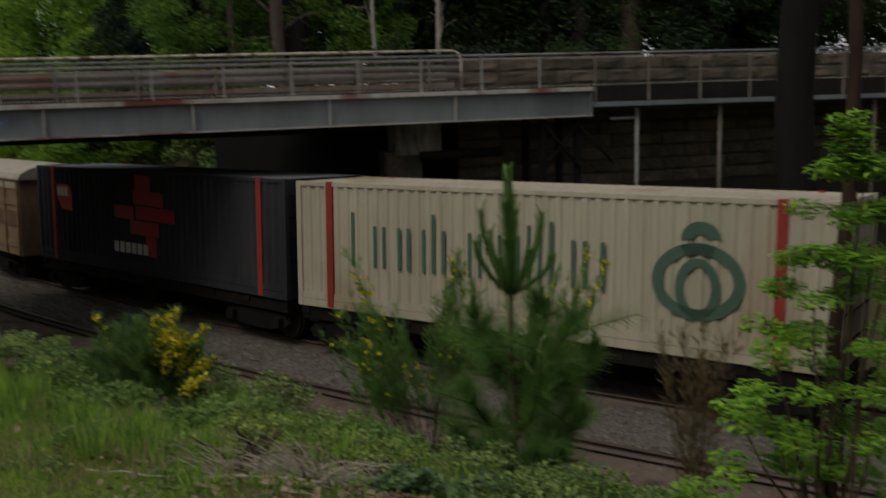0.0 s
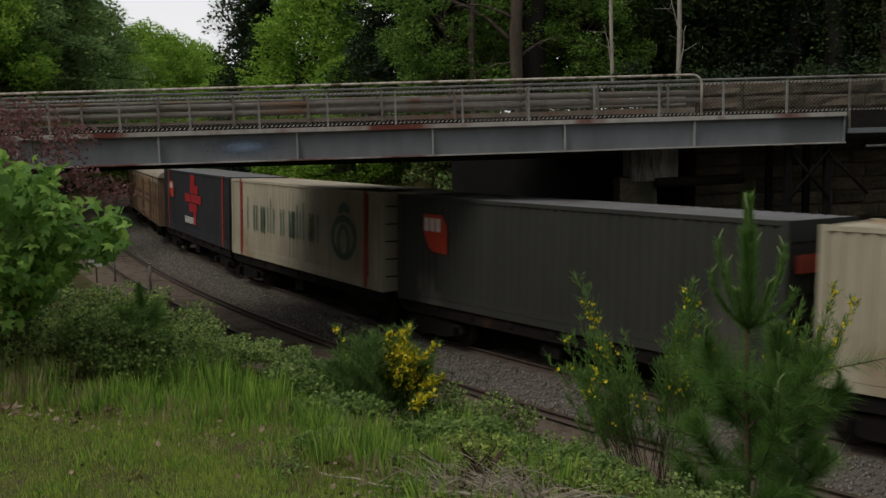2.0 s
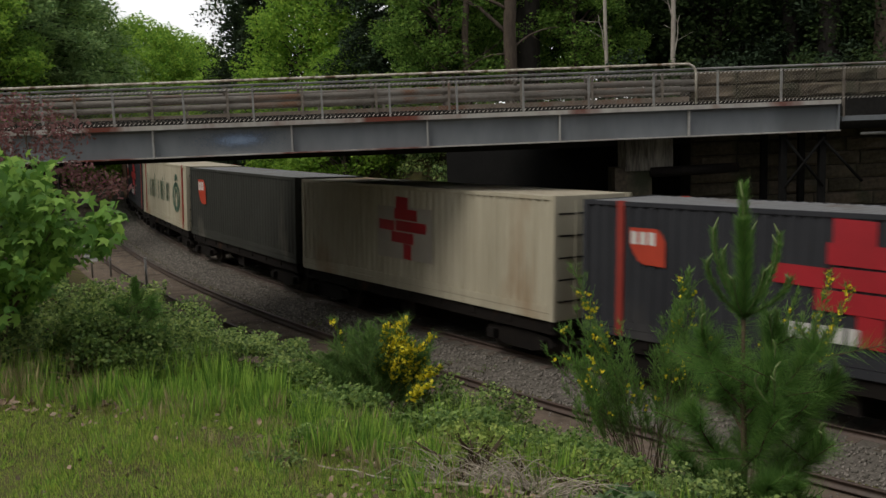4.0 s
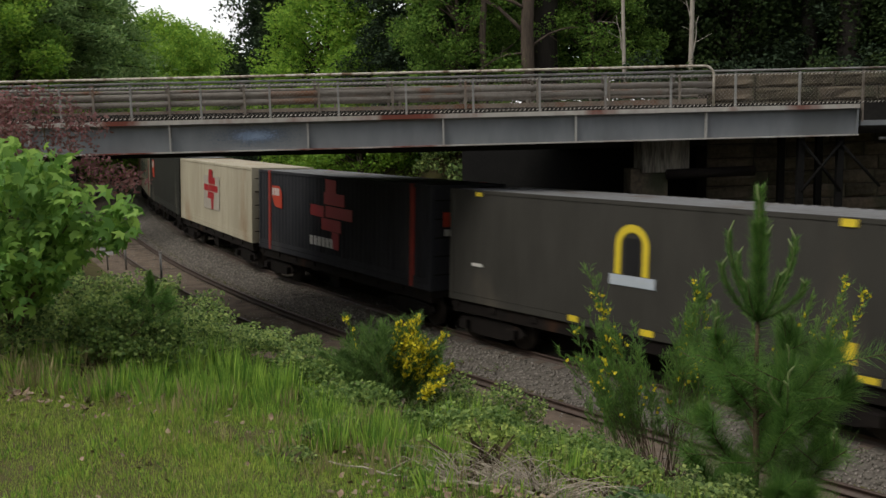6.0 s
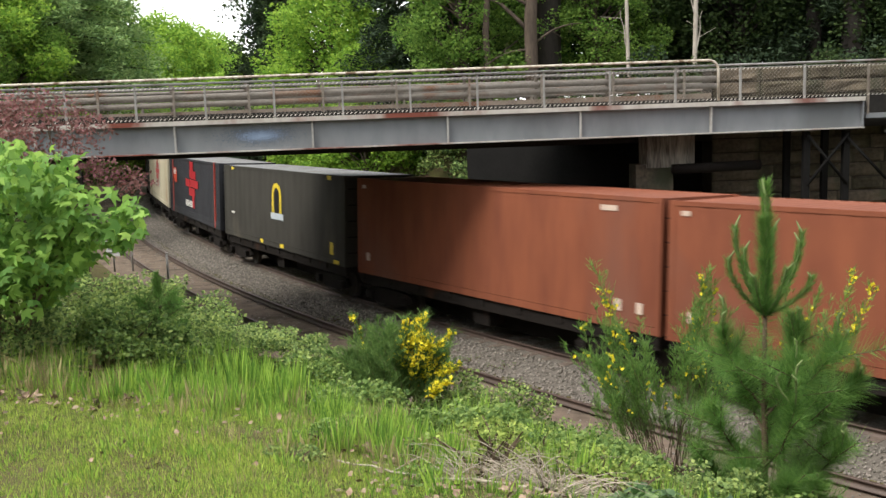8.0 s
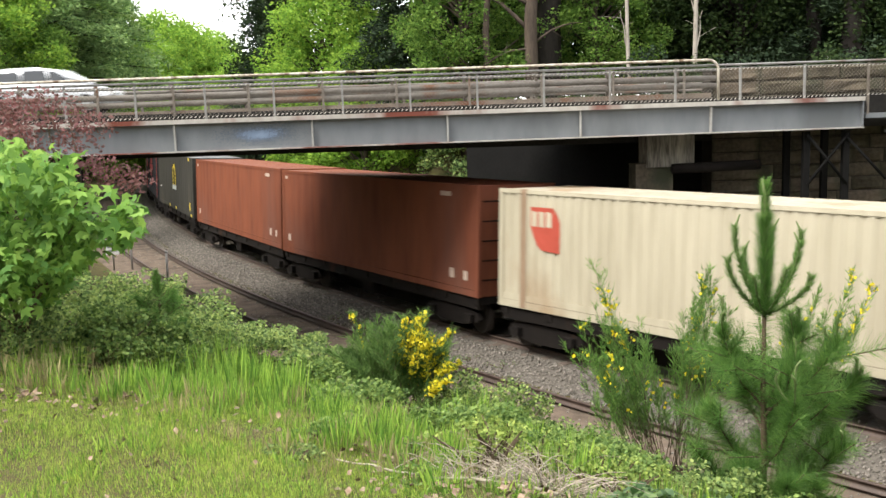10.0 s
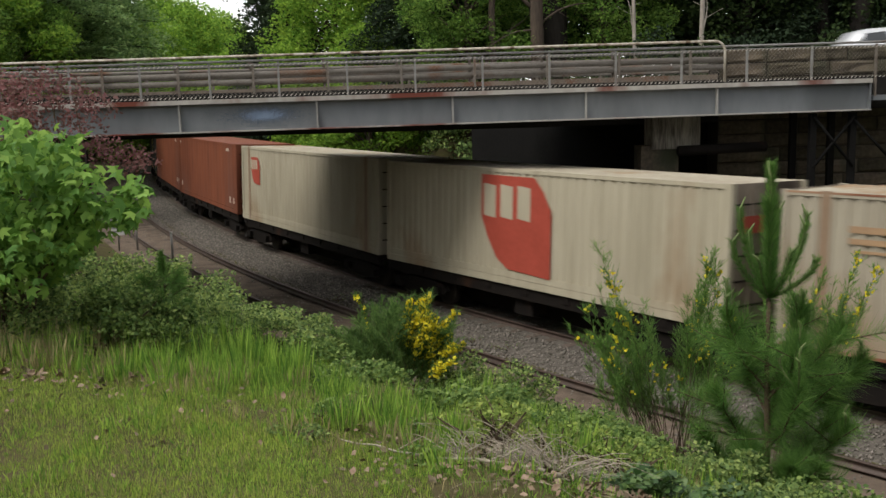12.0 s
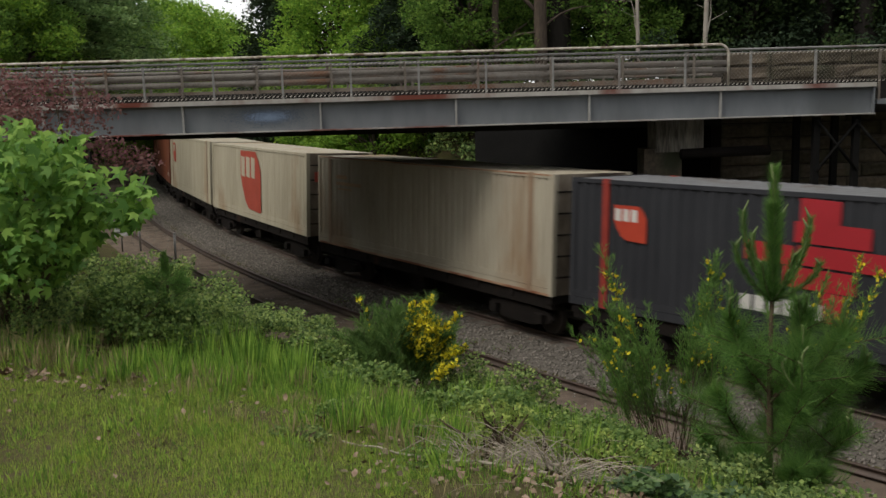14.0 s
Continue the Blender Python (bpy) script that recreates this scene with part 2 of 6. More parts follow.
M["grass"] = leafmat("grass_blade", (0.36, 0.5, 0.1), (0.25, 0.37, 0.07), 0.75, leaf=0.5, island=0.6)
M["grass_tall"] = leafmat("grass_tall", (0.28, 0.46, 0.08), (0.2, 0.35, 0.06), 0.7, leaf=0.5, island=0.55)
M["leaf_weed"] = leafmat("leaf_weed", (0.2, 0.3, 0.08), (0.13, 0.21, 0.055), 0.7, island=0.5)
M["leaf_ivy"] = leafmat("leaf_ivy", (0.108, 0.198, 0.054), (0.063, 0.126, 0.036), 0.45, island=0.5)
M["leaf_lime"] = leafmat("leaf_lime", (0.24, 0.44, 0.045), (0.16, 0.33, 0.035))
M["leaf_brown"] = leafmat("leaf_brown", (0.22, 0.17, 0.075), (0.14, 0.105, 0.05))
M["straw"] = material("straw", (0.4, 0.365, 0.18), (0.27, 0.235, 0.115), 0.9, scale=5, bump=0.0, island=0.3, leaf=0.25)
M["dead"] = material("dead_stems", (0.42, 0.375, 0.3), (0.24, 0.205, 0.16), 0.9, scale=5, bump=0.2, island=0.3)
M["dead_leaf"] = material("dead_leaf", (0.27, 0.217, 0.15), (0.12, 0.0825, 0.0525), 0.9, scale=5, bump=0.2, island=0.5)


# ---------------------------------------------------------------- mesh helpers
def box(bm, x0, y0, z0, x1, y1, z1):
    v = [bm.verts.new(p) for p in ((x0, y0, z0), (x1, y0, z0), (x1, y1, z0), (x0, y1, z0), (x0, y0, z1), (x1, y0, z1), (x1, y1, z1), (x0, y1, z1))]
    for f in ((3, 2, 1, 0), (4, 5, 6, 7), (0, 1, 5, 4), (1, 2, 6, 5), (2, 3, 7, 6), (3, 0, 4, 7)):
        bm.faces.new([v[i] for i in f])
    return v


def bevel(bm, w, seg=1):
    bmesh.ops.bevel(bm, geom=[e for e in bm.edges if len(e.link_faces) == 2 and e.calc_face_angle(0) > 0.5], offset=w, segments=seg, affect="EDGES", clamp_overlap=True)


def tube(bm, pts, radii, sides=8, cap=True):
    """A tapered tube along points."""
    pts = [Vector(p) for p in pts]
    rings = []
    for i, p in enumerate(pts):
        d = (pts[min(i + 1, len(pts) - 1)] - pts[max(i - 1, 0)]).normalized()
        a = d.orthogonal().normalized() if i == 0 else (a - d * a.dot(d)).normalized()
        b = d.cross(a)
        r = radii[i] if hasattr(radii, "__len__") else radii
        rings.append([bm.verts.new(p + (a * math.cos(k * 2 * math.pi / sides) + b * math.sin(k * 2 * math.pi / sides)) * r) for k in range(sides)])
    for r0, r1 in zip(rings, rings[1:]):
        for k in range(sides):
            bm.faces.new((r0[k], r0[(k + 1) % sides], r1[(k + 1) % sides], r1[k]))
    if cap:
        bm.faces.new(rings[0][::-1])
        bm.faces.new(rings[-1])


def cylinder_y(bm, x, y0, y1, z, r, sides=20):
    tube(bm, ((x, y0, z), (x, y1, z)), r, sides)


def prism(bm, outline, y0, y1):
    """An outline in x, z, extruded along y."""
    a = [bm.verts.new((x, y0, z)) for x, z in outline]
    b = [bm.verts.new((x, y1, z)) for x, z in outline]
    bm.faces.new(a)
    bm.faces.new(b[::-1])
    n = len(a)
    for i in range(n):
        bm.faces.new((a[(i + 1) % n], a[i], b[i], b[(i + 1) % n]))


def mesh_of(name, bm, mat, smooth=False):
    bmesh.ops.recalc_face_normals(bm, faces=bm.faces)
    me = bpy.data.meshes.new(name)
    bm.to_mesh(me)
    bm.free()
    me.materials.append(mat)
    if smooth:
        me.shade_smooth()
    return me


def part(name, bm, mat, parent=None, label="", smooth=False):
    ob = new(name, mesh_of(name, bm, mat, smooth))
    ob.parent = parent
    if label:
        tagged(ob, label)
    return ob


def raw_mesh(name, verts, faces, mat):
    """A mesh from arrays: verts (n, 3), faces (m, k)."""
    me = bpy.data.meshes.new(name)
    verts, faces = np.asarray(verts, np.float32), np.asarray(faces, np.int32)
    me.vertices.add(len(verts))
    me.vertices.foreach_set("co", verts.ravel())
    k = faces.shape[1]
    me.loops.add(faces.size)
    me.loops.foreach_set("vertex_index", faces.ravel())
    me.polygons.add(len(faces))
    me.polygons.foreach_set("loop_start", np.arange(0, faces.size, k, dtype=np.int32))
    me.update(calc_edges=True)
    me.materials.append(mat)
    return me


# ---------------------------------------------------------------- the line of the track
K0, K1, TH0 = 0.008354, -0.9053e-4, radians(125.92)
START = Vector((0.127 + 1.25 * math.sin(TH0), 25.296 - 1.25 * math.cos(TH0)))
STEP = 0.5


def heading(s):
    """Travel direction at s metres along the main line: a curve that eases outside its middle."""
    c = max(-28.0, min(70.0, s))
    return TH0 - (K0 * c + K1 * c * c / 2) - (0.016 if s > 0 else 0.25 * (K0 + K1 * c)) * (s - c)


def _trace():
    table = {0: START.copy()}
    p = START.copy()
    for i in range(1, 480):
        h = heading((i - 0.5) * STEP)
        p = p + Vector((math.cos(h), math.sin(h))) * STEP
        table[i] = p
    p = START.copy()
    for i in range(0, -480, -1):
        h = heading((i - 0.5) * STEP)
        p = p - Vector((math.cos(h), math.sin(h))) * STEP
        table[i - 1] = p
    return table


LINE = _trace()


def on_line(s, offset=0.0):
    """Place on the main line's centre at s, moved offset metres to the left of travel (towards the camera)."""
    i = math.floor(s / STEP)
    f = s / STEP - i
    p = LINE[i].lerp(LINE[i + 1], f)
    h = heading(s)
    return Vector((p.x - math.sin(h) * offset, p.y + math.cos(h) * offset, rise(s)))


def rise(s):
    return 0.0023 * max(-40.0, min(90.0, s))


CANT = 2.3
# ---------------------------------------------------------------- ground
LINE_S = np.arange(-140, 160, 1.0)
LINE_P = np.array([on_line(s)[:2] for s in LINE_S])
LINE_N = np.array([(math.sin(heading(s)), -math.cos(heading(s))) for s in LINE_S])


def smooth(a, b, x):
    t = np.clip((x - a) / (b - a), 0, 1)
    return t * t * (3 - 2 * t)


def offset_of(x, y):
    """Signed distance from the main line: positive beyond it, negative on the camera's side; and the s of the nearest place."""
    d = np.hypot(LINE_P[:, 0] - x, LINE_P[:, 1] - y)
    i = int(np.argmin(d))
    q = (x - LINE_P[i, 0]) * LINE_N[i, 0] + (y - LINE_P[i, 1]) * LINE_N[i, 1]
    return (q if abs(q) > d[i] * 0.5 else math.copysign(d[i], q)), LINE_S[i]


def ground_z(x, y):
    q, s = offset_of(x, y)
    base = rise(s) - 0.32
    if q < 0:
        d = -q - 4.0
        up = 3.75 * float(smooth(1.2, 10.2, d)) + 0.6 * float(np.clip((d - 8.0) / 5.0, 0, 1)) + 0.02 * max(0.0, d - 13.0)
        if s > 18:
            up *= 1 - 0.75 * float(smooth(18, 40, s))
    else:
        near = y < 28.6 + 0.07 * x and s < 8
        a, b = (15.0, 26.0) if near else (6.2, 11.0)
        up = 5.6 * float(smooth(a, b, q)) + 0.03 * max(0.0, min(q, 80) - b)
    if q < 0:
        # road embankment behind the near abutment
        v = (y - 26.3 - 0.07 * x)
        band = float(smooth(-3.5, 1.6, v) * (1 - smooth(10.5, 16.0, v)))
        up = max(up, 6.15 * band * float(smooth(9.8, 11.4, -q)))
    n = noise.noise(Vector((x * 0.35, y * 0.35, 0))) * 0.22 + noise.noise(Vector((x * 1.3, y * 1.3, 3))) * 0.07
    return base + up + n * float(smooth(0.2, 2.0, up)) + (0.03 * n)


def spaced(lo, hi, fine0, fine1, step, far):
    a = list(np.arange(fine0, fine1 + step / 2, step))
    d, x = step, fine0
    left = []
    while x > lo:
        d *= 1.16
        x -= d
        left.append(x)
    d, x = step, fine1
    right = []
    while x < hi:
        d *= 1.16
        x += d
        right.append(x)
    return left[::-1] + a + right


def build_ground():
    xs, ys = spaced(-1800, 1800, -24, 22, 0.4, 0), spaced(-1500, 2500, -1, 44, 0.4, 0)
    verts = [(x, y, ground_z(x, y)) for y in ys for x in xs]
    w = len(xs)
    faces = [(j * w + i, j * w + i + 1, (j + 1) * w + i + 1, (j + 1) * w + i) for j in range(len(ys) - 1) for i in range(w - 1)]
    me = raw_mesh("ground", verts, faces, M["soil"])
    me.shade_smooth()
    tagged(new("ground", me), "grassy brown soil bank falling to the railway cutting", "ground", kind="structure")


build_ground()


def strip(name, profile, s0, s1, step, mat, label, category):
    """A profile of (offset, z) swept along the line."""
    n = int((s1 - s0) / step) + 1
    verts = []
    for i in range(n):
        s = s0 + i * step
        for o, z in profile:
            p = on_line(s, o)
            verts.append((p.x, p.y, p.z + z))
    k = len(profile)
    faces = [(i * k + j, i * k + j + 1, (i + 1) * k + j + 1, (i + 1) * k + j) for i in range(n - 1) for j in range(k - 1)]
    ob = new(name, raw_mesh(name, verts, faces, mat))
    return tagged(ob, label, category, kind="structure")


strip("ballast_bed", ((-2.9, -0.5), (-1.6, -0.14), (1.6, -0.14), (2.1, -0.24), (2.75, -0.42)), -60, 120, 1.0, M["ballast_bed"], "grey crushed stone ballast under the main track", "ballast")
strip("siding_bed", ((2.6, -0.40), (3.0, -0.2), (5.1, -0.19), (5.9, -0.2), (6.6, -0.45)), -60, 120, 1.0, M["dirt"], "brown dirt bed of the disused siding", "dirt")

RAIL = ((-0.07, -0.16), (0.07, -0.16), (0.07, -0.13), (0.012, -0.11), (0.012, -0.045), (0.036, -0.035), (0.036, -0.004), (0.028, 0.0), (-0.028, 0.0), (-0.036, -0.004), (-0.036, -0.035), (-0.012, -0.045), (-0.012, -0.11), (-0.07, -0.13), (-0.07, -0.16))


def rail(offset, label, lift=0.0):
    strip("rail", tuple((offset + o, z + lift) for o, z in RAIL), -60, 120, 1.0, M["rail"], label, "rail")


def track(centre, label, lift=0.0):
    for o in (-0.7525, 0.7525):
        rail(centre + o, label, lift)


track(0.0, "rusty steel rail of the main track")
track(4.0, "brown rusty steel rail of the siding")


def ballast_stones():
    """Loose broken stone between the tracks and on the shoulders."""
    rng = np.random.default_rng(4)
    n = 26000
    s = rng.uniform(-16, 62, n)
    o = np.where(rng.random(n) < 0.8, rng.uniform(1.15, 3.0, n), rng.uniform(-0.6, 5.2, n))
    verts = np.empty((n, 6, 3))
    size = rng.uniform(0.02, 0.05, n)
    for i in range(n):
        p = on_line(s[i], o[i])
        z = -0.14 if o[i] < 1.6 else (-0.14 - 0.24 * (o[i] - 1.6) / 1.1 if o[i] < 2.7 else -0.21)
        c = np.array((p.x, p.y, p.z + z + 0.012))
        d = rng.uniform(0.6, 1.3, 6)[:, None] * np.array(((1, 0.2, 0), (-1, -0.1, 0.1), (0.1, 1, 0), (-0.2, -1, 0), (0, 0.1, 0.9), (0.1, 0, -0.9)))
        verts[i] = c + d * size[i]
    f = np.array(((0, 2, 4), (2, 1, 4), (1, 3, 4), (3, 0, 4), (2, 0, 5), (1, 2, 5), (3, 1, 5), (0, 3, 5)))
    faces = (np.arange(n)[:, None, None] * 6 + f).reshape(-1, 3)
    tagged(new("ballast_stones", raw_mesh("ballast_stones", verts.reshape(-1, 3), faces, M["ballast"])), "loose grey broken ballast stones between the tracks", "ballast", kind="stuff")


ballast_stones()


def sleepers(centre, s0, s1, gap, up, mat, owner_label):
    """Timber ties across a track."""
    t = tagged(new("sleepers"), owner_label, "sleepers", kind="structure")
    bm = bmesh.new()
    box(bm, -0.115, -1.25, -0.14, 0.115, 1.25, 0.0)
    bevel(bm, 0.012)
    me = mesh_of("sleeper", bm, M[mat])
    s = s0
    while s < s1:
        p = on_line(s, centre)
        ob = new("sleeper", me)
        ob.parent = t
        ob.matrix_basis = pose(p.x, p.y, p.z + up + random.uniform(-0.008, 0.008), 0, 0, math.degrees(heading(s)) + random.uniform(-1, 1))
        s += gap


random.seed(3)
sleepers(0.0, -20, 60, 0.62, -0.135, "sleeper", "weathered timber sleepers of the main track")
sleepers(4.0, -20, 50, 0.66, -0.206, "sleeper", "half buried timber sleepers of the siding")
# ---------------------------------------------------------------- bridge
BR = math.atan(0.07)
NEARER = Matrix.Translation(EYE) @ Matrix.Scale(0.90, 4) @ Matrix.Translation([-c for c in EYE])
BRIDGE = NEARER @ Matrix.Translation((0, 26.3, 0)) @ Matrix.Rotation(BR, 4, "Z")
TOP, LOW = 5.915, 5.03   # girder flanges
STIFF = [-18.2, -14.5, -10.87, -7.22, -3.57, 0.09, 3.74, 7.39]
ROAD = 6.12


def placed(ob, m):
    ob.matrix_basis = m
    return ob


def thing(name, m, label, category, group="", kind=""):
    return tagged(placed(new(name), m), label, category, group, kind)


def one_box(name, parent, mat, dims, soft=0.0, label=""):
    bm = bmesh.new()
    box(bm, *dims)
    if soft:
        bevel(bm, soft)
    return part(name, bm, mat, parent, label)


def one_tube(name, parent, mat, pts, r, sides=8, label=""):
    bm = bmesh.new()
    tube(bm, pts, r, sides)
    return part(name, bm, mat, parent, label, smooth=True)


TILTED = BRIDGE @ pose(0, 0, 0, 0, -0.28, 0)


def footbridge():
    t = thing("footbridge_girder", TILTED, "grey painted steel plate girder with pale rust-stained flanges", "bridge girder")
    x0, x1 = -26.0, 11.75
    one_box("web", t, M["girder"], (x0, 0.10, LOW + 0.03, x1, 0.125, TOP - 0.08))
    one_box("top_flange", t, M["girder_pale"], (x0, -0.06, TOP - 0.13, x1, 0.28, TOP - 0.01), 0.008, "pale flange with red rust patches")
    one_box("bottom_flange", t, M["girder_pale"], (x0, -0.04, LOW, x1, 0.26, LOW + 0.035))
    one_box("deck", t, M["concrete"], (x0, 0.29, TOP - 0.16, x1, 1.9, TOP - 0.02))
    one_box("rear_web", t, M["girder"], (x0, 1.75, LOW + 0.02, x1, 1.78, TOP - 0.165))
    for u in STIFF + [11.71]:
        one_box("stiffener", t, M["stiff"] if u < 11 else M["girder"], (u - 0.022, -0.03, LOW + 0.036, u + 0.022, 0.098, TOP - 0.132))
    # spray-painted cloud on one web panel: many fine specks, pale in the middle
    rnd = random.Random(9)
    for name, m, n, sx_, sz_, y in (("dark_spray", "spray_dark", 7000, 0.48, 0.13, 0.0975), ("blue_spray", "spray", 3000, 0.26, 0.07, 0.0965)):
        verts, faces = [], []
        for i in range(n):
            cx, cz = -5.0 + rnd.gauss(0, sx_), 5.45 + max(-0.3, min(0.3, rnd.gauss(0, sz_)))
            w, h = rnd.uniform(0.004, 0.016), rnd.uniform(0.003, 0.009)
            k = len(verts)
            q = y - 0.0000001 * i
            verts += [(cx - w, q, cz), (cx, q, cz - h), (cx + w, q, cz), (cx, q, cz + h)]
            faces.append((k, k + 1, k + 2, k + 3))
        ob = new(name, raw_mesh(name, verts, faces, M[m]))
        ob.parent = t
        tagged(ob, "faded blue spray paint cloud", kind="stuff")


def handrail():
    t = thing("handrail", TILTED, "weathered pale steel handrail with chain-link mesh on the footbridge", "handrail")
    x0, x1 = -26.0, 30.0
    n = 0
    u = 0.09 + 1.825 * 0.46 - 1.825 * 15
    while u < 24:
        low = TOP if u < 11.7 else TOP - 0.45
        bm = bmesh.new()
        box(bm, u - 0.026, 0.03, low - 0.05, u + 0.026, 0.10, TOP + 0.93)
        bevel(bm, 0.006)
        part("post", bm, M["rail_paint"] if u < 11.7 else M["rail_post"], t)
        u += 1.825
        n += 1
    one_tube("top_rail", t, M["rail_paint"], [(x0, 0.065, TOP + 0.95), (x1, 0.065, TOP + 0.99)], 0.032)
    one_tube("mid_rail", t, M["rail_paint"], [(x0, 0.065, TOP + 0.87), (x1, 0.065, TOP + 0.9)], 0.012)
    end = [(x0, -0.02, TOP + 1.05), (7.3, -0.02, TOP + 1.12)] + [(7.3 + 0.28 * math.sin(a), -0.02, TOP + 0.84 + 0.28 * math.cos(a)) for a in np.linspace(0.3, math.pi / 2, 6)] + [(7.58, -0.02, TOP + 0.02)]
    one_tube("upper_pipe", t, M["pipe_flaky"], end, 0.036, 10, "flaking white pipe with a bent end")
    # chain-link: slanting wires both ways, and knuckled edges
    verts, faces = [], []
    for sgn in (1, -1):
        for i in range(int((24 - x0) / 0.11)):
            a = x0 + i * 0.11
            b = a + sgn * 0.8
            k = len(verts)
            for dx, dy in ((-0.004, 0), (0.004, 0), (0, 0.006)):
                verts.append((a + dx, 0.065 + dy + 0.004 * sgn, TOP + 0.06))
            for dx, dy in ((-0.004, 0), (0.004, 0), (0, 0.006)):
                verts.append((b + dx, 0.065 + dy + 0.004 * sgn, TOP + 0.87))
            faces += [(k, k + 1, k + 4, k + 3), (k + 1, k + 2, k + 5, k + 4), (k + 2, k, k + 3, k + 5)]
    ob = new("chain_link", raw_mesh("chain_link", verts, faces, M["mesh_wire"]))
    ob.parent = t
    tagged(ob, kind="stuff")
    verts, faces = [], []
    for z in (TOP + 0.045, TOP + 0.86):
        a = x0
        while a < 24:
            k = len(verts)
            w = 0.05
            for dx, dz in ((0, -0.022), (0.03, -0.022), (0.03 + w, 0.022), (w, 0.022)):
                verts.append((a + dx, 0.022, z + dz))
            faces.append((k, k + 1, k + 2, k + 3))
            a += 0.115
    ob = new("knuckled_edge", raw_mesh("knuckled_edge", verts, faces, M["knuckle"]))
    ob.parent = t
    tagged(ob, "pale knuckled wire edge", kind="stuff")


def guard_rail():
    t = thing("road_guard_rail", TILTED, "brown weathered pipe guard rail on rusty posts beside the road", "guard rail")
    for z, r, m in ((6.82, 0.045, "rail_paint"), (6.57, 0.085, "guard"), (6.36, 0.085, "guard")):
        one_tube("pipe", t, M[m], [(-26, 2.1, z), (8.3, 2.1, z + 0.02)], r, 10)
    u = -24.6
    while u < 8.2:
        one_box("post", t, M["rail_post"], (u - 0.1, 2.2, ROAD - 0.1, u - 0.02, 2.3, 6.93), 0.006)
        one_box("post", t, M["rail_post"], (u + 0.03, 1.93, ROAD - 0.1, u + 0.09, 2.0, 6.9), 0.006)
        u += 2.12
    one_box("kerb", t, M["kerb_pale"], (-26, 2.02, 5.9, 8.1, 2.5, 6.17), 0.02)


def road_bridge():
    t = thing("road_bridge", BRIDGE, "concrete road bridge deck over the railway, underside shade in its colour", "bridge")
    one_box("deck", t, M["soffit_shade"], (-26, 2.0, 5.08, 60, 8.7, 6.05))
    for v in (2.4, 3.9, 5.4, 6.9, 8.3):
        one_box("beam", t, M["soffit_shade"], (-16, v - 0.2, 4.8, 9.5, v + 0.2, 5.075))
    one_box("road_surface", t, M["asphalt"], (-165, 2.52, 6.052, 60, 8.45, ROAD))
    far = thing("far_guard_rail", BRIDGE, "rusty brown pipe guard rail on the road's far side", "guard rail")
    for z in (6.4, 6.62, 6.86):
        one_tube("pipe", far, M["guard"], [(-60, 8.55, z), (60, 8.55, z)], 0.06, 8)
    u = -40.0
    while u < 60:
        one_box("post", far, M["rail_post"], (u, 8.5, 6.0, u + 0.08, 8.6, 6.9))
        u += 2.3


M["stiff"] = material("stiffener_paint", (0.34, 0.34, 0.325), (0.25, 0.24, 0.225), 0.6, scale=1.5, fine=9, bump=0.1)
M["spray"] = material("spray_paint", (0.25, 0.33, 0.46), (0.16, 0.22, 0.32), 0.6, scale=2, fine=8, bump=0.0)
M["spray_dark"] = material("spray_paint_dark", (0.08, 0.1, 0.135), (0.12, 0.14, 0.165), 0.6, scale=2, fine=8, bump=0.0)
M["pipe_flaky"] = material("flaking_white_pipe", (0.55, 0.52, 0.45), (0.25, 0.2, 0.15), 0.6, scale=5, fine=16, bump=0.2, stain=(0.12, 0.08, 0.05), stain_amount=0.4)
M["kerb_pale"] = material("kerb_pale", (0.2, 0.165, 0.135), (0.125, 0.1, 0.08), 0.8, scale=1.5, fine=14, bump=0.3, stain=(0.16, 0.08, 0.05), stain_amount=0.25)
# Near-black that carries the deep shade below the bridge as surface colour.
M["underbridge_shade"] = material("underbridge_shaded", (0.012, 0.0115, 0.011), (0.007, 0.007, 0.0065), 0.95, scale=1, fine=9, bump=0.2)
M["pier_stone"] = material("stained_pier", (0.27, 0.25, 0.21), (0.05, 0.045, 0.038), 0.9, scale=1.2, fine=8, bump=0.3, stretch=(3, 1, 0.35), stain=(0.035, 0.033, 0.028), stain_amount=0.4)
footbridge()
handrail()
guard_rail()
road_bridge()


def stone_mesh(w, h, depth, seed):
    """One rock-faced block: w wide, h high, its face towards -y."""
    rnd = random.Random(seed)
    bm = bmesh.new()
    nx = 4
    rows = []
    for j, z in enumerate((0.015, h * 0.2, h * 0.55, h * 0.82, h - 0.015)):
        row = []
        for i in range(nx + 1):
            x = 0.015 + (w - 0.03) * i / nx
            edge = (i in (0, nx)) or j in (0, 4)
            y = 0.0 if edge else -rnd.uniform(0.03, 0.11)
            row.append(bm.verts.new((x + (0 if edge else rnd.uniform(-0.04, 0.04)), y, z + (0 if edge else rnd.uniform(-0.02, 0.02)))))
        rows.append(row)
    for a, b in zip(rows, rows[1:]):
        for i in range(nx):
            bm.faces.new((a[i], a[i + 1], b[i + 1], b[i]))
    rim = [rows[0][i] for i in range(nx + 1)] + [r[nx] for r in rows[1:]] + [rows[4][i] for i in range(nx - 1, -1, -1)] + [r[0] for r in rows[3:0:-1]]
    back = [bm.verts.new((v.co.x, depth, v.co.z)) for v in rim]
    for i in range(len(rim)):
        k = (i + 1) % len(rim)
        bm.faces.new((rim[k], rim[i], back[i], back[k]))
    return mesh_of("stone_block", bm, M["sandstone"])


STONES = [[stone_mesh(w, 0.42, 0.2, 7 * k + j) for j in range(3)] for k, w in enumerate((1.0, 1.45, 1.9))]


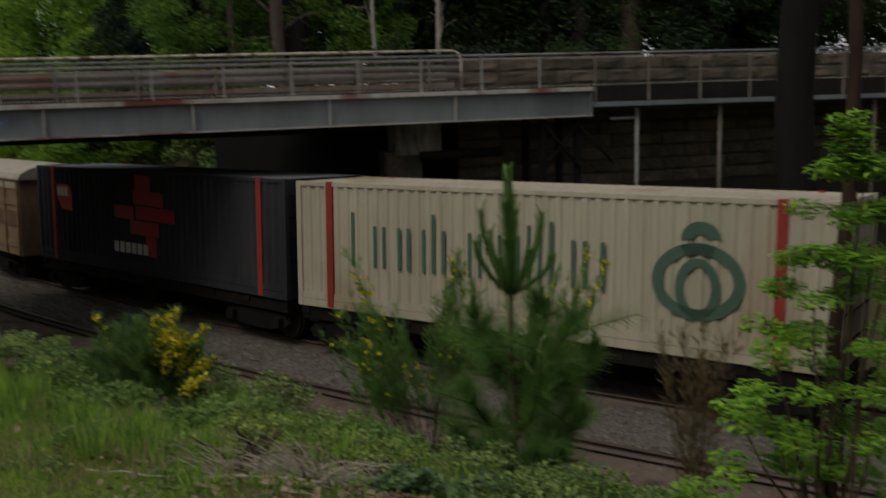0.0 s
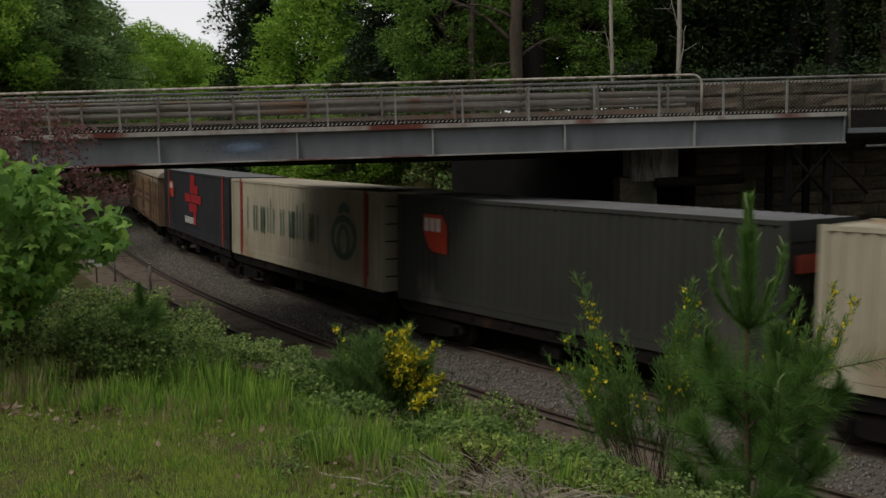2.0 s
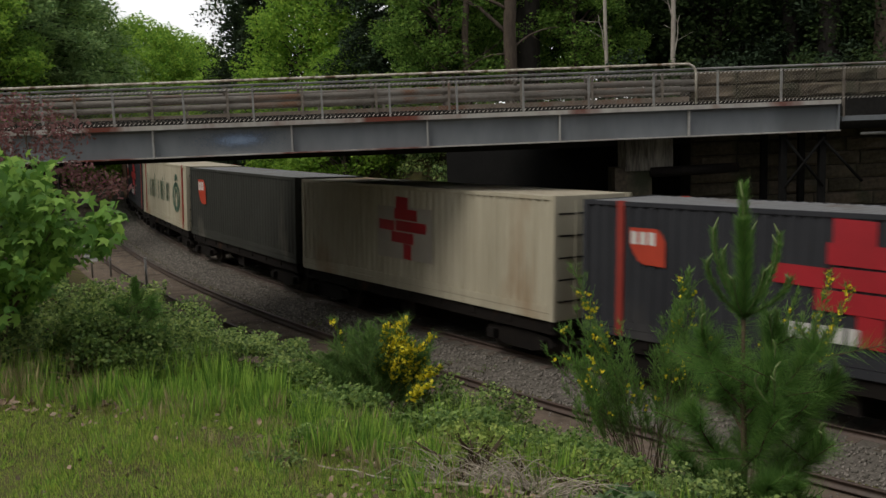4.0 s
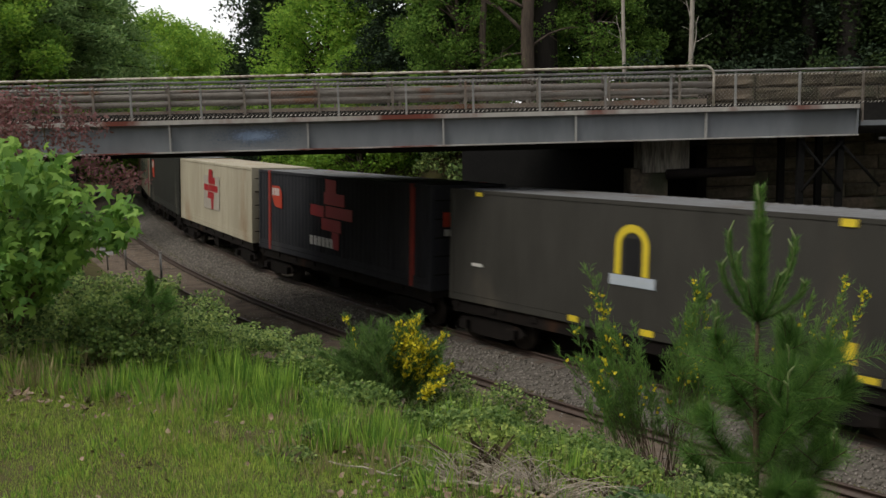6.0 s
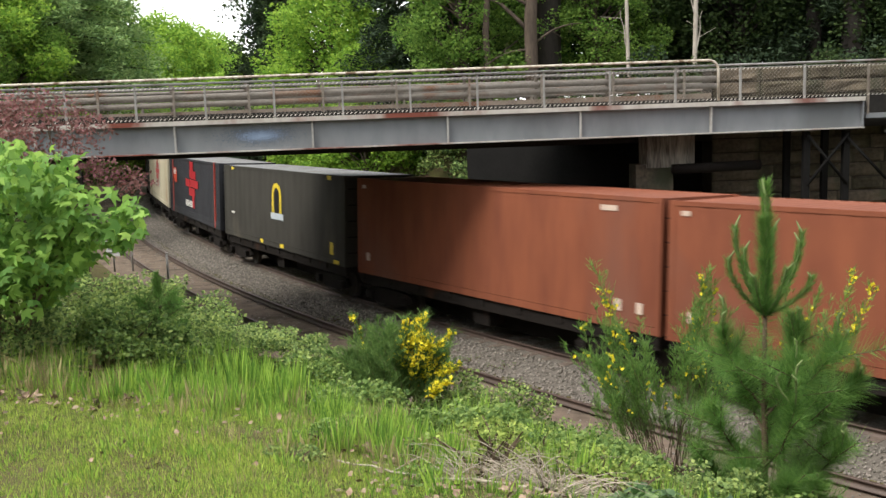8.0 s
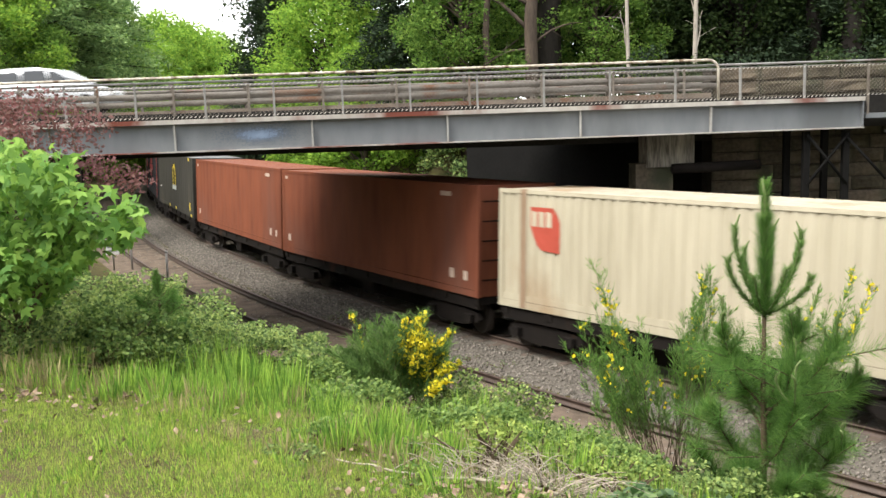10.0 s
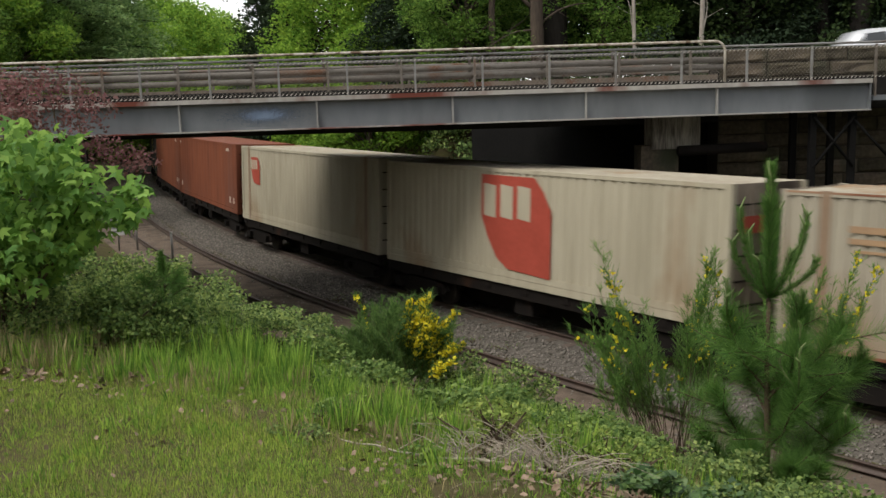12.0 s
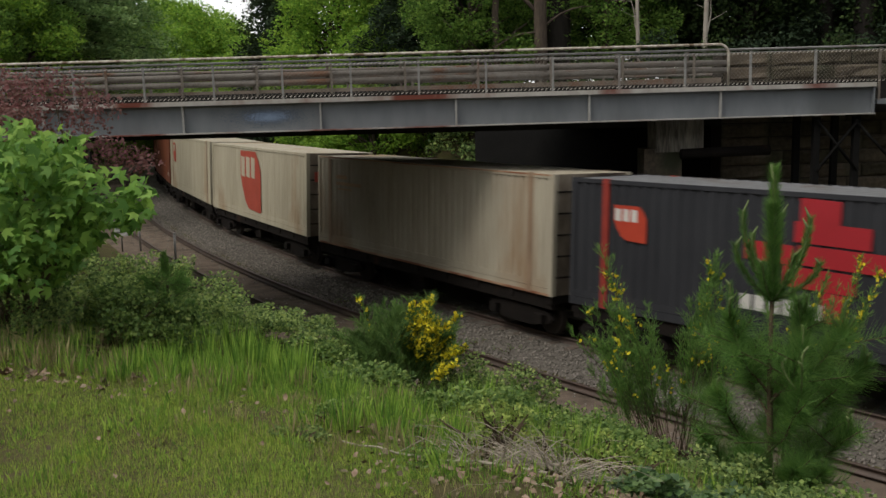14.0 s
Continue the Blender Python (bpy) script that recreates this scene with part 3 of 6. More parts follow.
def stone_wall(name, m, length, height, label, top_at):
    """Rock-faced courses on a dark core, as local x along, face towards -y."""
    t = tagged(placed(new(name), m), label, "wall", kind="structure")
    one_box("core", t, M["mortar"], (0, 0.02, 0.0, length, 0.9, height - 0.02))
    rnd = random.Random(len(name))
    z = 0.0
    while z < height - 0.1:
        x = -rnd.uniform(0, 0.0)
        while x < length - 0.3:
            k = rnd.randrange(3)
            w = (1.0, 1.45, 1.9)[k]
            if z > top_at:
                ob = new("stone_block", STONES[k][rnd.randrange(3)])
                ob.parent = t
                ob.matrix_basis = pose(x, rnd.uniform(-0.03, 0.02), z)
            x += w
        z += 0.42
    return t


stone_wall("wing_wall", BRIDGE @ pose(8.15, 2.15, -0.2), 26.0, 7.13, "dark weathered rock-faced sandstone wing wall and parapet", 2.6)


def abutment(s0, s1, off, name, label):
    """A wall along the track under the road bridge."""
    p, q = on_line(s0, off), on_line(s1, off)
    d = (q - p)
    t = tagged(placed(new(name), pose(p.x, p.y, -0.4, 0, 0, math.degrees(math.atan2(d.y, d.x)))), label, "abutment", kind="structure")
    n = d.xy.length
    # Masonry coloured for the shade it stands in.
    one_box("abutment_wall", t, M["underbridge_shade"], (0, -0.9, 0, n, 0.0, 5.45))
    return t


abutment(-3.4, 8.9, -5.4, "abutment_east", "near-black abutment wall under the road bridge, shade in its colour")
# Hidden behind maple and plum; stands close in to block low western light.
WEST = tagged(placed(new("abutment_west"), pose(-9.2, 23.9, -0.4, 0, 0, 110.2)), "dark hidden abutment wall under the road bridge, placed to block light", "abutment", kind="structure")
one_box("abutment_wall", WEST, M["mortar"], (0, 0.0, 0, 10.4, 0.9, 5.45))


def pier():
    t = thing("bearing_pier", BRIDGE @ pose(0, 0, 0), "stained pale concrete bearing block under the girder", "pier")
    one_box("upper_block", t, M["pier_stone"], (5.9, 1.2, 4.1, 7.3, 2.1, 5.0), 0.05)
    one_box("lower_block", t, M["sandstone"], (5.6, 1.3, 3.0, 6.7, 2.1, 4.2), 0.15)
    one_tube("pipe", t, M["wagon"], [(6.6, 1.05, 4.05), (9.2, 1.1, 4.1)], 0.15, 12, "dark grey drain pipe")


pier()


def trestle(u):
    t = thing("trestle_bent", BRIDGE @ pose(u, 0.2, 0), "dark braced steel trestle under the footbridge", "trestle", "trestles")
    # Steel in the same near-black, for the shade below the footbridge.
    for x in (0, 1.15):
        one_box("leg", t, M["underbridge_shade"], (x - 0.09, 0, 0.0, x + 0.09, 0.16, LOW))
        one_box("leg", t, M["underbridge_shade"], (x - 0.09, 1.3, 0.0, x + 0.09, 1.46, LOW))
    one_tube("brace", t, M["underbridge_shade"], [(0, -0.04, LOW - 0.1), (1.15, -0.04, LOW - 1.5)], 0.05, 4)
    one_tube("brace", t, M["underbridge_shade"], [(1.15, -0.04, LOW - 0.1), (0, -0.04, LOW - 1.5)], 0.05, 4)
    one_tube("brace", t, M["underbridge_shade"], [(1.15, -0.04, LOW - 0.2), (2.3, -0.04, LOW - 1.4)], 0.05, 4)


trestle(10.2)


def walkway():
    t = thing("side_walkway", BRIDGE, "narrow steel walkway on slim posts beside the bridge", "walkway")
    one_box("beam", t, M["girder"], (11.8, 0.05, 5.36, 34, 0.16, 5.50))
    # The deck takes the same shade-darkened colour as the bridge underside.
    one_box("deck", t, M["soffit_shade"], (11.8, 0.17, 5.38, 34, 1.9, 5.48))
    for u in (13.4, 16.4, 19.5, 22.5):
        one_tube("post", t, M["rail_paint" if u < 14 else "rail_post"], [(u, 0.3, 0.2), (u, 0.3, 5.29)], 0.06, 8)
    one_tube("bracket", t, M["rail_paint"], [(12.5, 0.3, 4.98), (13.4, 0.3, 4.98)], 0.045, 6)


walkway()
# ---------------------------------------------------------------- train
M["van_dark"] = material("van_dark_brown", (0.16, 0.09, 0.06), (0.1, 0.06, 0.04), 0.7, scale=0.8, fine=6, bump=0.15, stain=(0.12, 0.16, 0.13), stain_amount=0.25)
M["post_tan"] = material("tan_post", (0.279, 0.197, 0.131), (0.213, 0.148, 0.0984), 0.6, scale=2, bump=0.05)
M["plate_pale"] = material("plate_pale", (0.5, 0.4, 0.33), (0.4, 0.31, 0.25), 0.6, scale=3, bump=0.0)
M["rail_rusty"] = material("rail_rusty", (0.40, 0.27, 0.17), (0.25, 0.13, 0.08), 0.7, scale=1.2, fine=8, bump=0.1, stain=(0.2, 0.08, 0.045), stain_amount=0.4)
M["cream_dirty"] = material("cream_dirty_paint", (0.394, 0.361, 0.282), (0.289, 0.256, 0.197), 0.78, scale=0.5, fine=3.0, bump=0.05, stretch=(0.656, 0.656, 0.164), stain=(0.27, 0.19, 0.12), stain_amount=0.3)
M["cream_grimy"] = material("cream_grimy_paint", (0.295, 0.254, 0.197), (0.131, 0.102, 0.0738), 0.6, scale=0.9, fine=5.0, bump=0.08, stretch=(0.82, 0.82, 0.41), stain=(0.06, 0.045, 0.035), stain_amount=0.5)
CW, CH = 2.5, 2.9
DECK = 1.045


def corrugated(bm, x0, x1, z0, z1, y, depth, pitch, face):
    """A corrugated sheet in the plane y, ribs upright."""
    n = max(1, round((x1 - x0) / pitch))
    p = (x1 - x0) / n
    xs = []
    for i in range(n):
        a = x0 + i * p
        xs += [(a, 0), (a + p * 0.32, 0), (a + p * 0.5, -depth), (a + p * 0.82, -depth)]
    xs.append((x1, 0))
    lo = [bm.verts.new((x, y + face * d, z0)) for x, d in xs]
    hi = [bm.verts.new((x, y + face * d, z1)) for x, d in xs]
    for i in range(len(xs) - 1):
        bm.faces.new((lo[i], lo[i + 1], hi[i + 1], hi[i]))


def decal(parent, shapes, mat, y, name="mark", label=""):
    """Flat painted shapes: outlines in (right, up) from the front edge's foot as one sees the side."""
    bm = bmesh.new()
    for o in shapes:
        prism(bm, [(-x, z) for x, z in o], y, y + 0.004)
    return part(name, bm, mat, parent, label)


def rect(x0, z0, x1, z1):
    return [(x0, z0), (x1, z0), (x1, z1), (x0, z1)]


def ring(cx, cz, rx, rz, w, a0=0, a1=360, n=20):
    """A band of quads round an ellipse."""
    out = []
    for i in range(n):
        a, b = radians(a0 + (a1 - a0) * i / n), radians(a0 + (a1 - a0) * (i + 1) / n)
        out.append([(cx + rx * math.cos(a), cz + rz * math.sin(a)), (cx + (rx - w) * math.cos(a), cz + (rz - w) * math.sin(a)), (cx + (rx - w) * math.cos(b), cz + (rz - w) * math.sin(b)), (cx + rx * math.cos(b), cz + rz * math.sin(b))])
    return out


def container(label, skin, roof, length=12.05, posts=None, ribs=True, rails=None, end=None):
    """A freight container. Its origin is at the foot of its middle; +x is the way it travels, +y the near side."""
    t = tagged(new("shipping_container"), label, "container", "containers of the train")
    L, W = length / 2, CW / 2
    rails = rails or skin
    for face, name in ((1, "side_panel"), (-1, "side_panel")):
        bm = bmesh.new()
        if ribs:
            corrugated(bm, -L + 0.12, L - 0.12, 0.34, CH - 0.1, face * (W - 0.012), 0.036, 0.28, face)
        else:
            corrugated(bm, -L + 0.12, L - 0.12, 0.34, CH - 0.1, face * (W - 0.012), 0.008, 0.6, face)
        part(name, bm, skin, t)
        bm = bmesh.new()
        box(bm, -L + 0.1, face * (W - 0.05), 0.0, L - 0.1, face * (W - 0.004), 0.17)
        box(bm, -L + 0.1, face * (W - 0.05), 0.18, L - 0.1, face * (W - 0.012), 0.34)
        part("bottom_rail", bm, rails, t)
        bm = bmesh.new()
        box(bm, -L + 0.1, face * (W - 0.06), CH - 0.1, L - 0.1, face * W, CH - 0.01)
        bevel(bm, 0.006)
        part("top_rail", bm, rails, t)
        for sx in (-1, 1):
            bm = bmesh.new()
            box(bm, sx * L, face * (W - 0.13), 0.0, sx * (L - 0.14), face * (W + 0.002), CH)
            bevel(bm, 0.012)
            part("corner_post", bm, rails, t)
            if posts:
                bm = bmesh.new()
                x = sx * (L - posts[1])
                box(bm, x - 0.09, face * (W - 0.07), 0.02, x + 0.09, face * (W + 0.006), CH + 0.004)
                bevel(bm, 0.008)
                part("lifting_post", bm, posts[0], t, "painted upright lifting post")
    bm = bmesh.new()
    n = round(length / 0.3)
    lo, hi = [], []
    for i in range(n * 4 + 1):
        x = -L + 0.1 + (length - 0.2) * i / (n * 4)
        z = CH - 0.03 + (0.022 if i % 4 in (1, 2) else 0.0)
        lo.append(bm.verts.new((x, -W + 0.062, z)))
        hi.append(bm.verts.new((x, W - 0.062, z)))
    for i in range(n * 4):
        bm.faces.new((lo[i], lo[i + 1], hi[i + 1], hi[i]))
    part("roof", bm, roof, t)
    bm = bmesh.new()
    box(bm, -L + 0.11, -W + 0.062, CH - 0.06, L - 0.11, W - 0.062, CH - 0.045)
    part("roof_lining", bm, roof, t)
    bm = bmesh.new()
    box(bm, -L + 0.1, -W + 0.06, 0.02, L - 0.1, W - 0.06, 0.12)
    part("floor", bm, M["wagon"], t)
    for sx in (-1, 1):
        bm = bmesh.new()
        box(bm, sx * (L - 0.05), -W + 0.131, 0.0, sx * (L - 0.09), W - 0.131, CH - 0.01)
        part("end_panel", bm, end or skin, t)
        for z in (0.42, 0.93, 1.44, 1.95, 2.46):
            bm = bmesh.new()
            box(bm, sx * (L - 0.052), -W + 0.14, z, sx * (L - 0.03), W - 0.14, z + 0.035)
            part("end_seam", bm, M["wagon"], t)
        for y in (-0.55, 0.55):
            bm = bmesh.new()
            tube(bm, [(sx * (L - 0.03), y, 0.1), (sx * (L - 0.03), y, CH - 0.12)], 0.02, 6)
            part("lock_rod", bm, end or skin, t)
    return t


def wagon(length=12.7):
    t = tagged(new("container_wagon"), "grimy dark skeletal flat wagon on two bogies", "rail wagon", "wagons of the train")
    L = length / 2
    bm = bmesh.new()
    for y in (-1.1, 1.1):
        box(bm, -L + 0.4, y - 0.07, -0.32, L - 0.4, y + 0.07, -0.03)
    box(bm, -L + 0.3, -0.25, -0.42, L - 0.3, 0.25, -0.06)
    for i in range(9):
        x = -L + 0.5 + i * (length - 1.0) / 8
        box(bm, x - 0.12, -1.2, -0.2, x + 0.12, 1.2, -0.02)
    part("frame", bm, M["wagon"], t)
    for sx in (-1, 1):
        bm = bmesh.new()
        box(bm, sx * (L - 0.32), -0.12, -0.34, sx * (L + 0.06), 0.12, -0.14)
        box(bm, sx * (L - 0.1), -0.2, -0.42, sx * (L + 0.0), 0.2, -0.08)
        part("coupler", bm, M["wagon"], t)
        bm = bmesh.new()
        for y in (-1.0, 1.0):
            cx = sx * (L - 1.75)
            prism(bm, [(cx - 1.25, -0.62), (cx - 1.1, -0.44), (cx - 0.45, -0.38), (cx + 0.45, -0.38), (cx + 1.1, -0.44), (cx + 1.25, -0.62), (cx + 1.1, -0.72), (cx + 0.5, -0.84), (cx - 0.5, -0.84), (cx - 1.1, -0.72)], y - 0.07, y + 0.07)
            for k in (-0.9, 0.9):
                box(bm, cx + k - 0.14, y + (0.08 if y > 0 else -0.22), -0.72, cx + k + 0.14, y + (0.22 if y > 0 else -0.08), -0.5)
        box(bm, cx - 0.22, -1.0, -0.6, cx + 0.22, 1.0, -0.36)
        bogie = part("bogie", bm, M["wagon"], t)
        for k in (-0.9, 0.9):
            bm = bmesh.new()
            for y in (-0.72, 0.72):
                cylinder_y(bm, cx + k, y - 0.06, y + 0.06, -0.615, 0.42, 20)
                cylinder_y(bm, cx + k, y - 0.075 if y > 0 else y + 0.04, y - 0.04 if y > 0 else y + 0.075, -0.615, 0.45, 20)
            cylinder_y(bm, cx + k, -0.7, 0.7, -0.615, 0.08, 10)
            part("wheelset", bm, M["wheel"], bogie)
    bm = bmesh.new()
    for x in (-1.6, -0.6, 1.0):
        cylinder_y(bm, x, -0.9, -0.2, -0.55, 0.2, 12)
        box(bm, x - 0.05, -0.85, -0.4, x + 0.05, 0.95, -0.3)
    box(bm, -0.1, 0.5, -0.75, 0.55, 1.0, -0.35)
    part("brake_gear", bm, M["wagon"], t)
    # Added dark sill that fills the bright gap between the bogies with black.
    bm = bmesh.new()
    prism(bm, [(-L + 0.6, -0.43), (-L + 3.2, -0.95), (L - 3.2, -0.95), (L - 0.6, -0.43)], -0.2, 0.2)
    part("gap_blocking_sill", bm, M["wagon"], t)
    return t


def louvre_van():
    """A long covered van with a curved roof and ribbed sides; its floor is at z 0."""
    t = tagged(new("louvre_van"), "rusty brown covered goods van with a pale curved roof", "rail wagon", "vans of the train")
    L, W, H = 7.2, 1.3, 2.35
    bm = bmesh.new()
    box(bm, -L, -W, -0.15, L, W, H)
    part("body", bm, M["van"], t)
    bm = bmesh.new()
    arc = [(W + 0.05, H)] + [((W + 0.05) * math.cos(a), H + 0.5 * math.sin(a)) for a in np.linspace(0.12, math.pi - 0.12, 11)] + [(-W - 0.05, H)]
    a = [bm.verts.new((-L - 0.1, y, z)) for y, z in arc]
    b = [bm.verts.new((L + 0.1, y, z)) for y, z in arc]
    bm.faces.new(a)
    bm.faces.new(b[::-1])
    for i in range(len(arc)):
        k = (i + 1) % len(arc)
        bm.faces.new((a[i], b[i], b[k], a[k]))
    part("roof", bm, M["van_roof"], t)
    for i in range(13):
        x = -L + 0.1 + i * (2 * L - 0.2) / 12
        for f in (-1, 1):
            bm = bmesh.new()
            box(bm, x - 0.05, f * W, -0.12, x + 0.05, f * (W + 0.06), H - 0.03)
            part("rib", bm, M["van"], t)
    for z0, m in ((0.12, "van"), (0.82, "van_dark"), (1.5, "van"), (2.05, "van_roof")):
        bm = bmesh.new()
        box(bm, -L + 0.05, W + 0.002, z0, L - 0.05, W + 0.03, z0 + (0.2 if m != "van_dark" else 0.5))
        part("side_band", bm, M[m], t)
    for x in (-3.4, 0.6):
        bm = bmesh.new()
        box(bm, x, W + 0.03, 0.05, x + 2.6, W + 0.085, H - 0.15)
        bevel(bm, 0.02)
        door = part("sliding_door", bm, M["van"], t)
        for k in range(6):
            bm = bmesh.new()
            box(bm, x + 0.1, W + 0.086, 0.2 + k * 0.33, x + 2.5, W + 0.11, 0.38 + k * 0.33)
            part("slat", bm, M["van_dark" if k in (2, 3) else "van"], door)
    return t


def block_mark(c, x, z, w, h, y, mat, bars="logo_white"):
    """A solid block with one cut and one swept corner, and three pale bars on it."""
    shape = ((0, 1), (0.77, 1), (0.9, 0.86), (1, 0.68), (1, 0), (0.4, 0.03), (0.24, 0.13), (0.1, 0.34), (0, 0.56))
    decal(c, [[(x + w * a, z + h * b) for a, b in shape]], mat, y, "logo_block", "solid coloured logo block")
    for i in range(3):
        x0 = x + w * (0.04 + 0.25 * i)
        bar = [(x0, z + h * 0.57), (x0 + w * 0.18, z + h * 0.55), (x0 + w * 0.18, z + h * 0.89), (x0, z + h * 0.91)]
        decal(c, [bar], M[bars], y + 0.005, "logo_bar", "pale bar shape")


def stepped_mark(c, x, z, k, y, mat):
    """Stacked slanting blocks."""
    rows = ((1.15, 1.55, 1.95, 2.0), (1.05, 1.15, 2.55, 1.55), (0.0, 0.72, 1.05, 1.1), (1.15, 0.72, 3.1, 1.1), (0.85, 0.28, 2.3, 0.68), (1.65, -0.3, 2.15, 0.26))
    for a, b, e, f in rows:
        decal(c, [[(x + a * k, z + b * k), (x + e * k, z + (b - 0.03) * k), (x + e * k, z + (f - 0.03) * k), (x + a * k, z + f * k)]], mat, y, "logo_block", "red logo block")


NEAR = CW / 2 + 0.004
L_HALF = 12.05 / 2
TRAIN = []


def carried_by_train(s_front, body):
    TRAIN.append((s_front, body))


FRONT = {0: 86.4, 1: 72.02, 2: 59.71, 3: 46.94, 4: 34.45, 5: 21.66, 6: 8.84, 7: -3.98, 8: -16.08, 9: -28.83, 10: -41.29, 11: -54.24, 12: -66.75, 13: -79.6}


def sx(x):
    """Distance from the front edge to the container's own -x."""
    return x - L_HALF


def build_train():
    base = wagon()
    cs = {}
    cs[1] = container("slate grey container with red posts and a red block logo", M["slate"], M["grey_roof"], posts=(M["post_red"], 1.0))
    stepped_mark(cs[1], sx(4.5), 0.85, 0.97, NEAR, M["logo_red"])
    for q in [rect(sx(4.45 + 0.3 * i), 0.56, sx(4.68 + 0.3 * i), 0.86) for i in range(6)]:
        decal(cs[1], [q], M["logo_white"], NEAR, "mark_bar", "white bar")
    block_mark(cs[1], sx(1.25), 1.58, 0.88, 0.78, NEAR, M["logo_orange"])
    cs[2] = container("cream container with red posts, green bars and ring logo", M["cream"], M["cream_roof"], posts=(M["post_red"], 1.0))
    x = 1.65
    for w, h in ((0.72, 1.2), (0.5, 0.92), (0.5, 0.92), (0.1, 1.25), (0.74, 0.92), (0.56, 0.92), (0.26, 0.92), (0.34, 1.15), (0.56, 1.25), (0.46, 0.92)):
        sh = [rect(sx(x), 1.05, sx(x + 0.09), 1.05 + h)]
        if w > 0.2:
            sh.append(rect(sx(x + w - 0.09), 1.05, sx(x + w), 1.05 + min(h, 0.92)))
        for q in sh:
            decal(cs[2], [q], M["logo_green"], NEAR, "mark_bar", "dark green bar")
        x += w + 0.16
    decal(cs[2], ring(sx(9.62), 1.38, 0.86, 0.7, 0.21, 68, 472, 26), M["logo_green"], NEAR, "ring_logo", "open green ring")
    decal(cs[2], ring(sx(9.62), 1.25, 0.42, 0.56, 0.17, 0, 360, 22), M["logo_green"], NEAR, "ring_logo", "green inner ring")
    decal(cs[2], ring(sx(9.66), 2.16, 0.36, 0.3, 0.24, 0, 190, 10), M["logo_green"], NEAR, "leaf_logo", "green leaf shape")
    cs[3] = container("olive grey container with an orange block logo", M["olive"], M["grey_roof"])
    block_mark(cs[3], sx(1.2), 1.4, 1.0, 1.03, NEAR, M["logo_orange"])
    cs[4] = container("cream container with a red block logo on a patch", M["cream"], M["cream_roof"])
    decal(cs[4], [rect(sx(4.6), 0.85, sx(7.3), 2.3)], M["panel_grey"], NEAR, "patch", "faded grey patch")
    stepped_mark(cs[4], sx(4.7), 1.1, 0.75, NEAR + 0.005, M["logo_red"])
    cs[5] = container("slate grey container with red posts and a red block logo", M["slate"], M["grey_roof"], posts=(M["post_red"], 1.0))
    stepped_mark(cs[5], sx(4.5), 0.85, 0.97, NEAR, M["logo_red"])
    for q in [rect(sx(4.45 + 0.3 * i), 0.56, sx(4.68 + 0.3 * i), 0.86) for i in range(6)]:
        decal(cs[5], [q], M["logo_white"], NEAR, "mark_bar", "white bar")
    block_mark(cs[5], sx(1.25), 1.58, 0.88, 0.78, NEAR, M["logo_orange"])
    cs[6] = container("umber grey container with a yellow arch logo", M["umber"], M["grey_roof"], ribs=False)
    decal(cs[6], ring(sx(6.1), 1.95, 0.46, 0.45, 0.17, 0, 180, 12) + [rect(sx(5.64), 1.3, sx(5.81), 1.95), rect(sx(6.39), 1.3, sx(6.56), 1.95)], M["logo_yellow"], NEAR, "arch_logo", "yellow arch")
    decal(cs[6], [rect(sx(5.9), 1.3, sx(6.3), 2.1)], M["logo_black"], NEAR, "arch_fill", "black shape in the arch")
    decal(cs[6], [rect(sx(5.5), 1.06, sx(6.75), 1.29)], M["logo_pale"], NEAR, "arch_foot", "pale blue bar")
    for x, z, w, h in ((4.3, 0.05, 0.3, 0.14), (6.4, 0.05, 0.35, 0.14), (10.9, 0.3, 0.26, 0.4), (10.75, 2.72, 0.3, 0.14), (1.0, 2.74, 0.25, 0.1), (11.2, 0.03, 0.4, 0.12)):
        decal(cs[6], [rect(sx(x), z, sx(x + w), z + h)], M["logo_yellow"], NEAR, "yellow_plate", "small yellow plate")
    decal(cs[6], [rect(sx(0.9), 0.95, sx(1.3), 1.03)], M["logo_white"], NEAR, "white_plate", "small white plate")
    for i in (7, 8):
        cs[i] = container("oxide red smooth sided container", M["rust_red"], M["rust_roof"], ribs=False)
        for x, z, w, h in ((0.5, 0.42, 0.2, 0.24), (10.75, 0.4, 0.22, 0.26), (11.4, 0.4, 0.18, 0.24), (10.3, 2.56, 0.5, 0.12), (0.3, 2.6, 0.2, 0.1)):
            decal(cs[i], [rect(sx(x), z, sx(x + w), z + h)], M["plate_pale"], NEAR, "pale_plate", "small pale plate")
    cs[9] = container("cream container with a small faded red block logo", M["cream"], M["cream_roof"], posts=(M["post_tan"], 0.85))
    block_mark(cs[9], sx(1.1), 1.45, 0.95, 1.05, NEAR, M["logo_faded"], "cream")
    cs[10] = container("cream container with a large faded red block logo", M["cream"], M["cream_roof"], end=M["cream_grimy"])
    block_mark(cs[10], sx(4.4), 0.32, 2.6, 2.4, NEAR, M["logo_faded"], "cream")
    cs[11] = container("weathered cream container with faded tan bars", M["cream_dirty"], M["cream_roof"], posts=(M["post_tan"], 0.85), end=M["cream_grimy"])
    for q in (rect(sx(1.3), 2.2, sx(2.0), 2.32), rect(sx(1.3), 2.0, sx(2.9), 2.1), rect(sx(1.4), 1.85, sx(2.3), 1.9)):
        decal(cs[11], [q], M["logo_tan"], NEAR, "faded_bar", "faded tan bar")
    bm = bmesh.new()
    box(bm, -L_HALF + 0.1, CW / 2 - 0.003, 0.0, L_HALF - 0.1, CW / 2 + 0.003, 0.055)
    box(bm, -L_HALF + 0.1, CW / 2 + 0.001, CH - 0.05, L_HALF - 0.1, CW / 2 + 0.005, CH - 0.012)
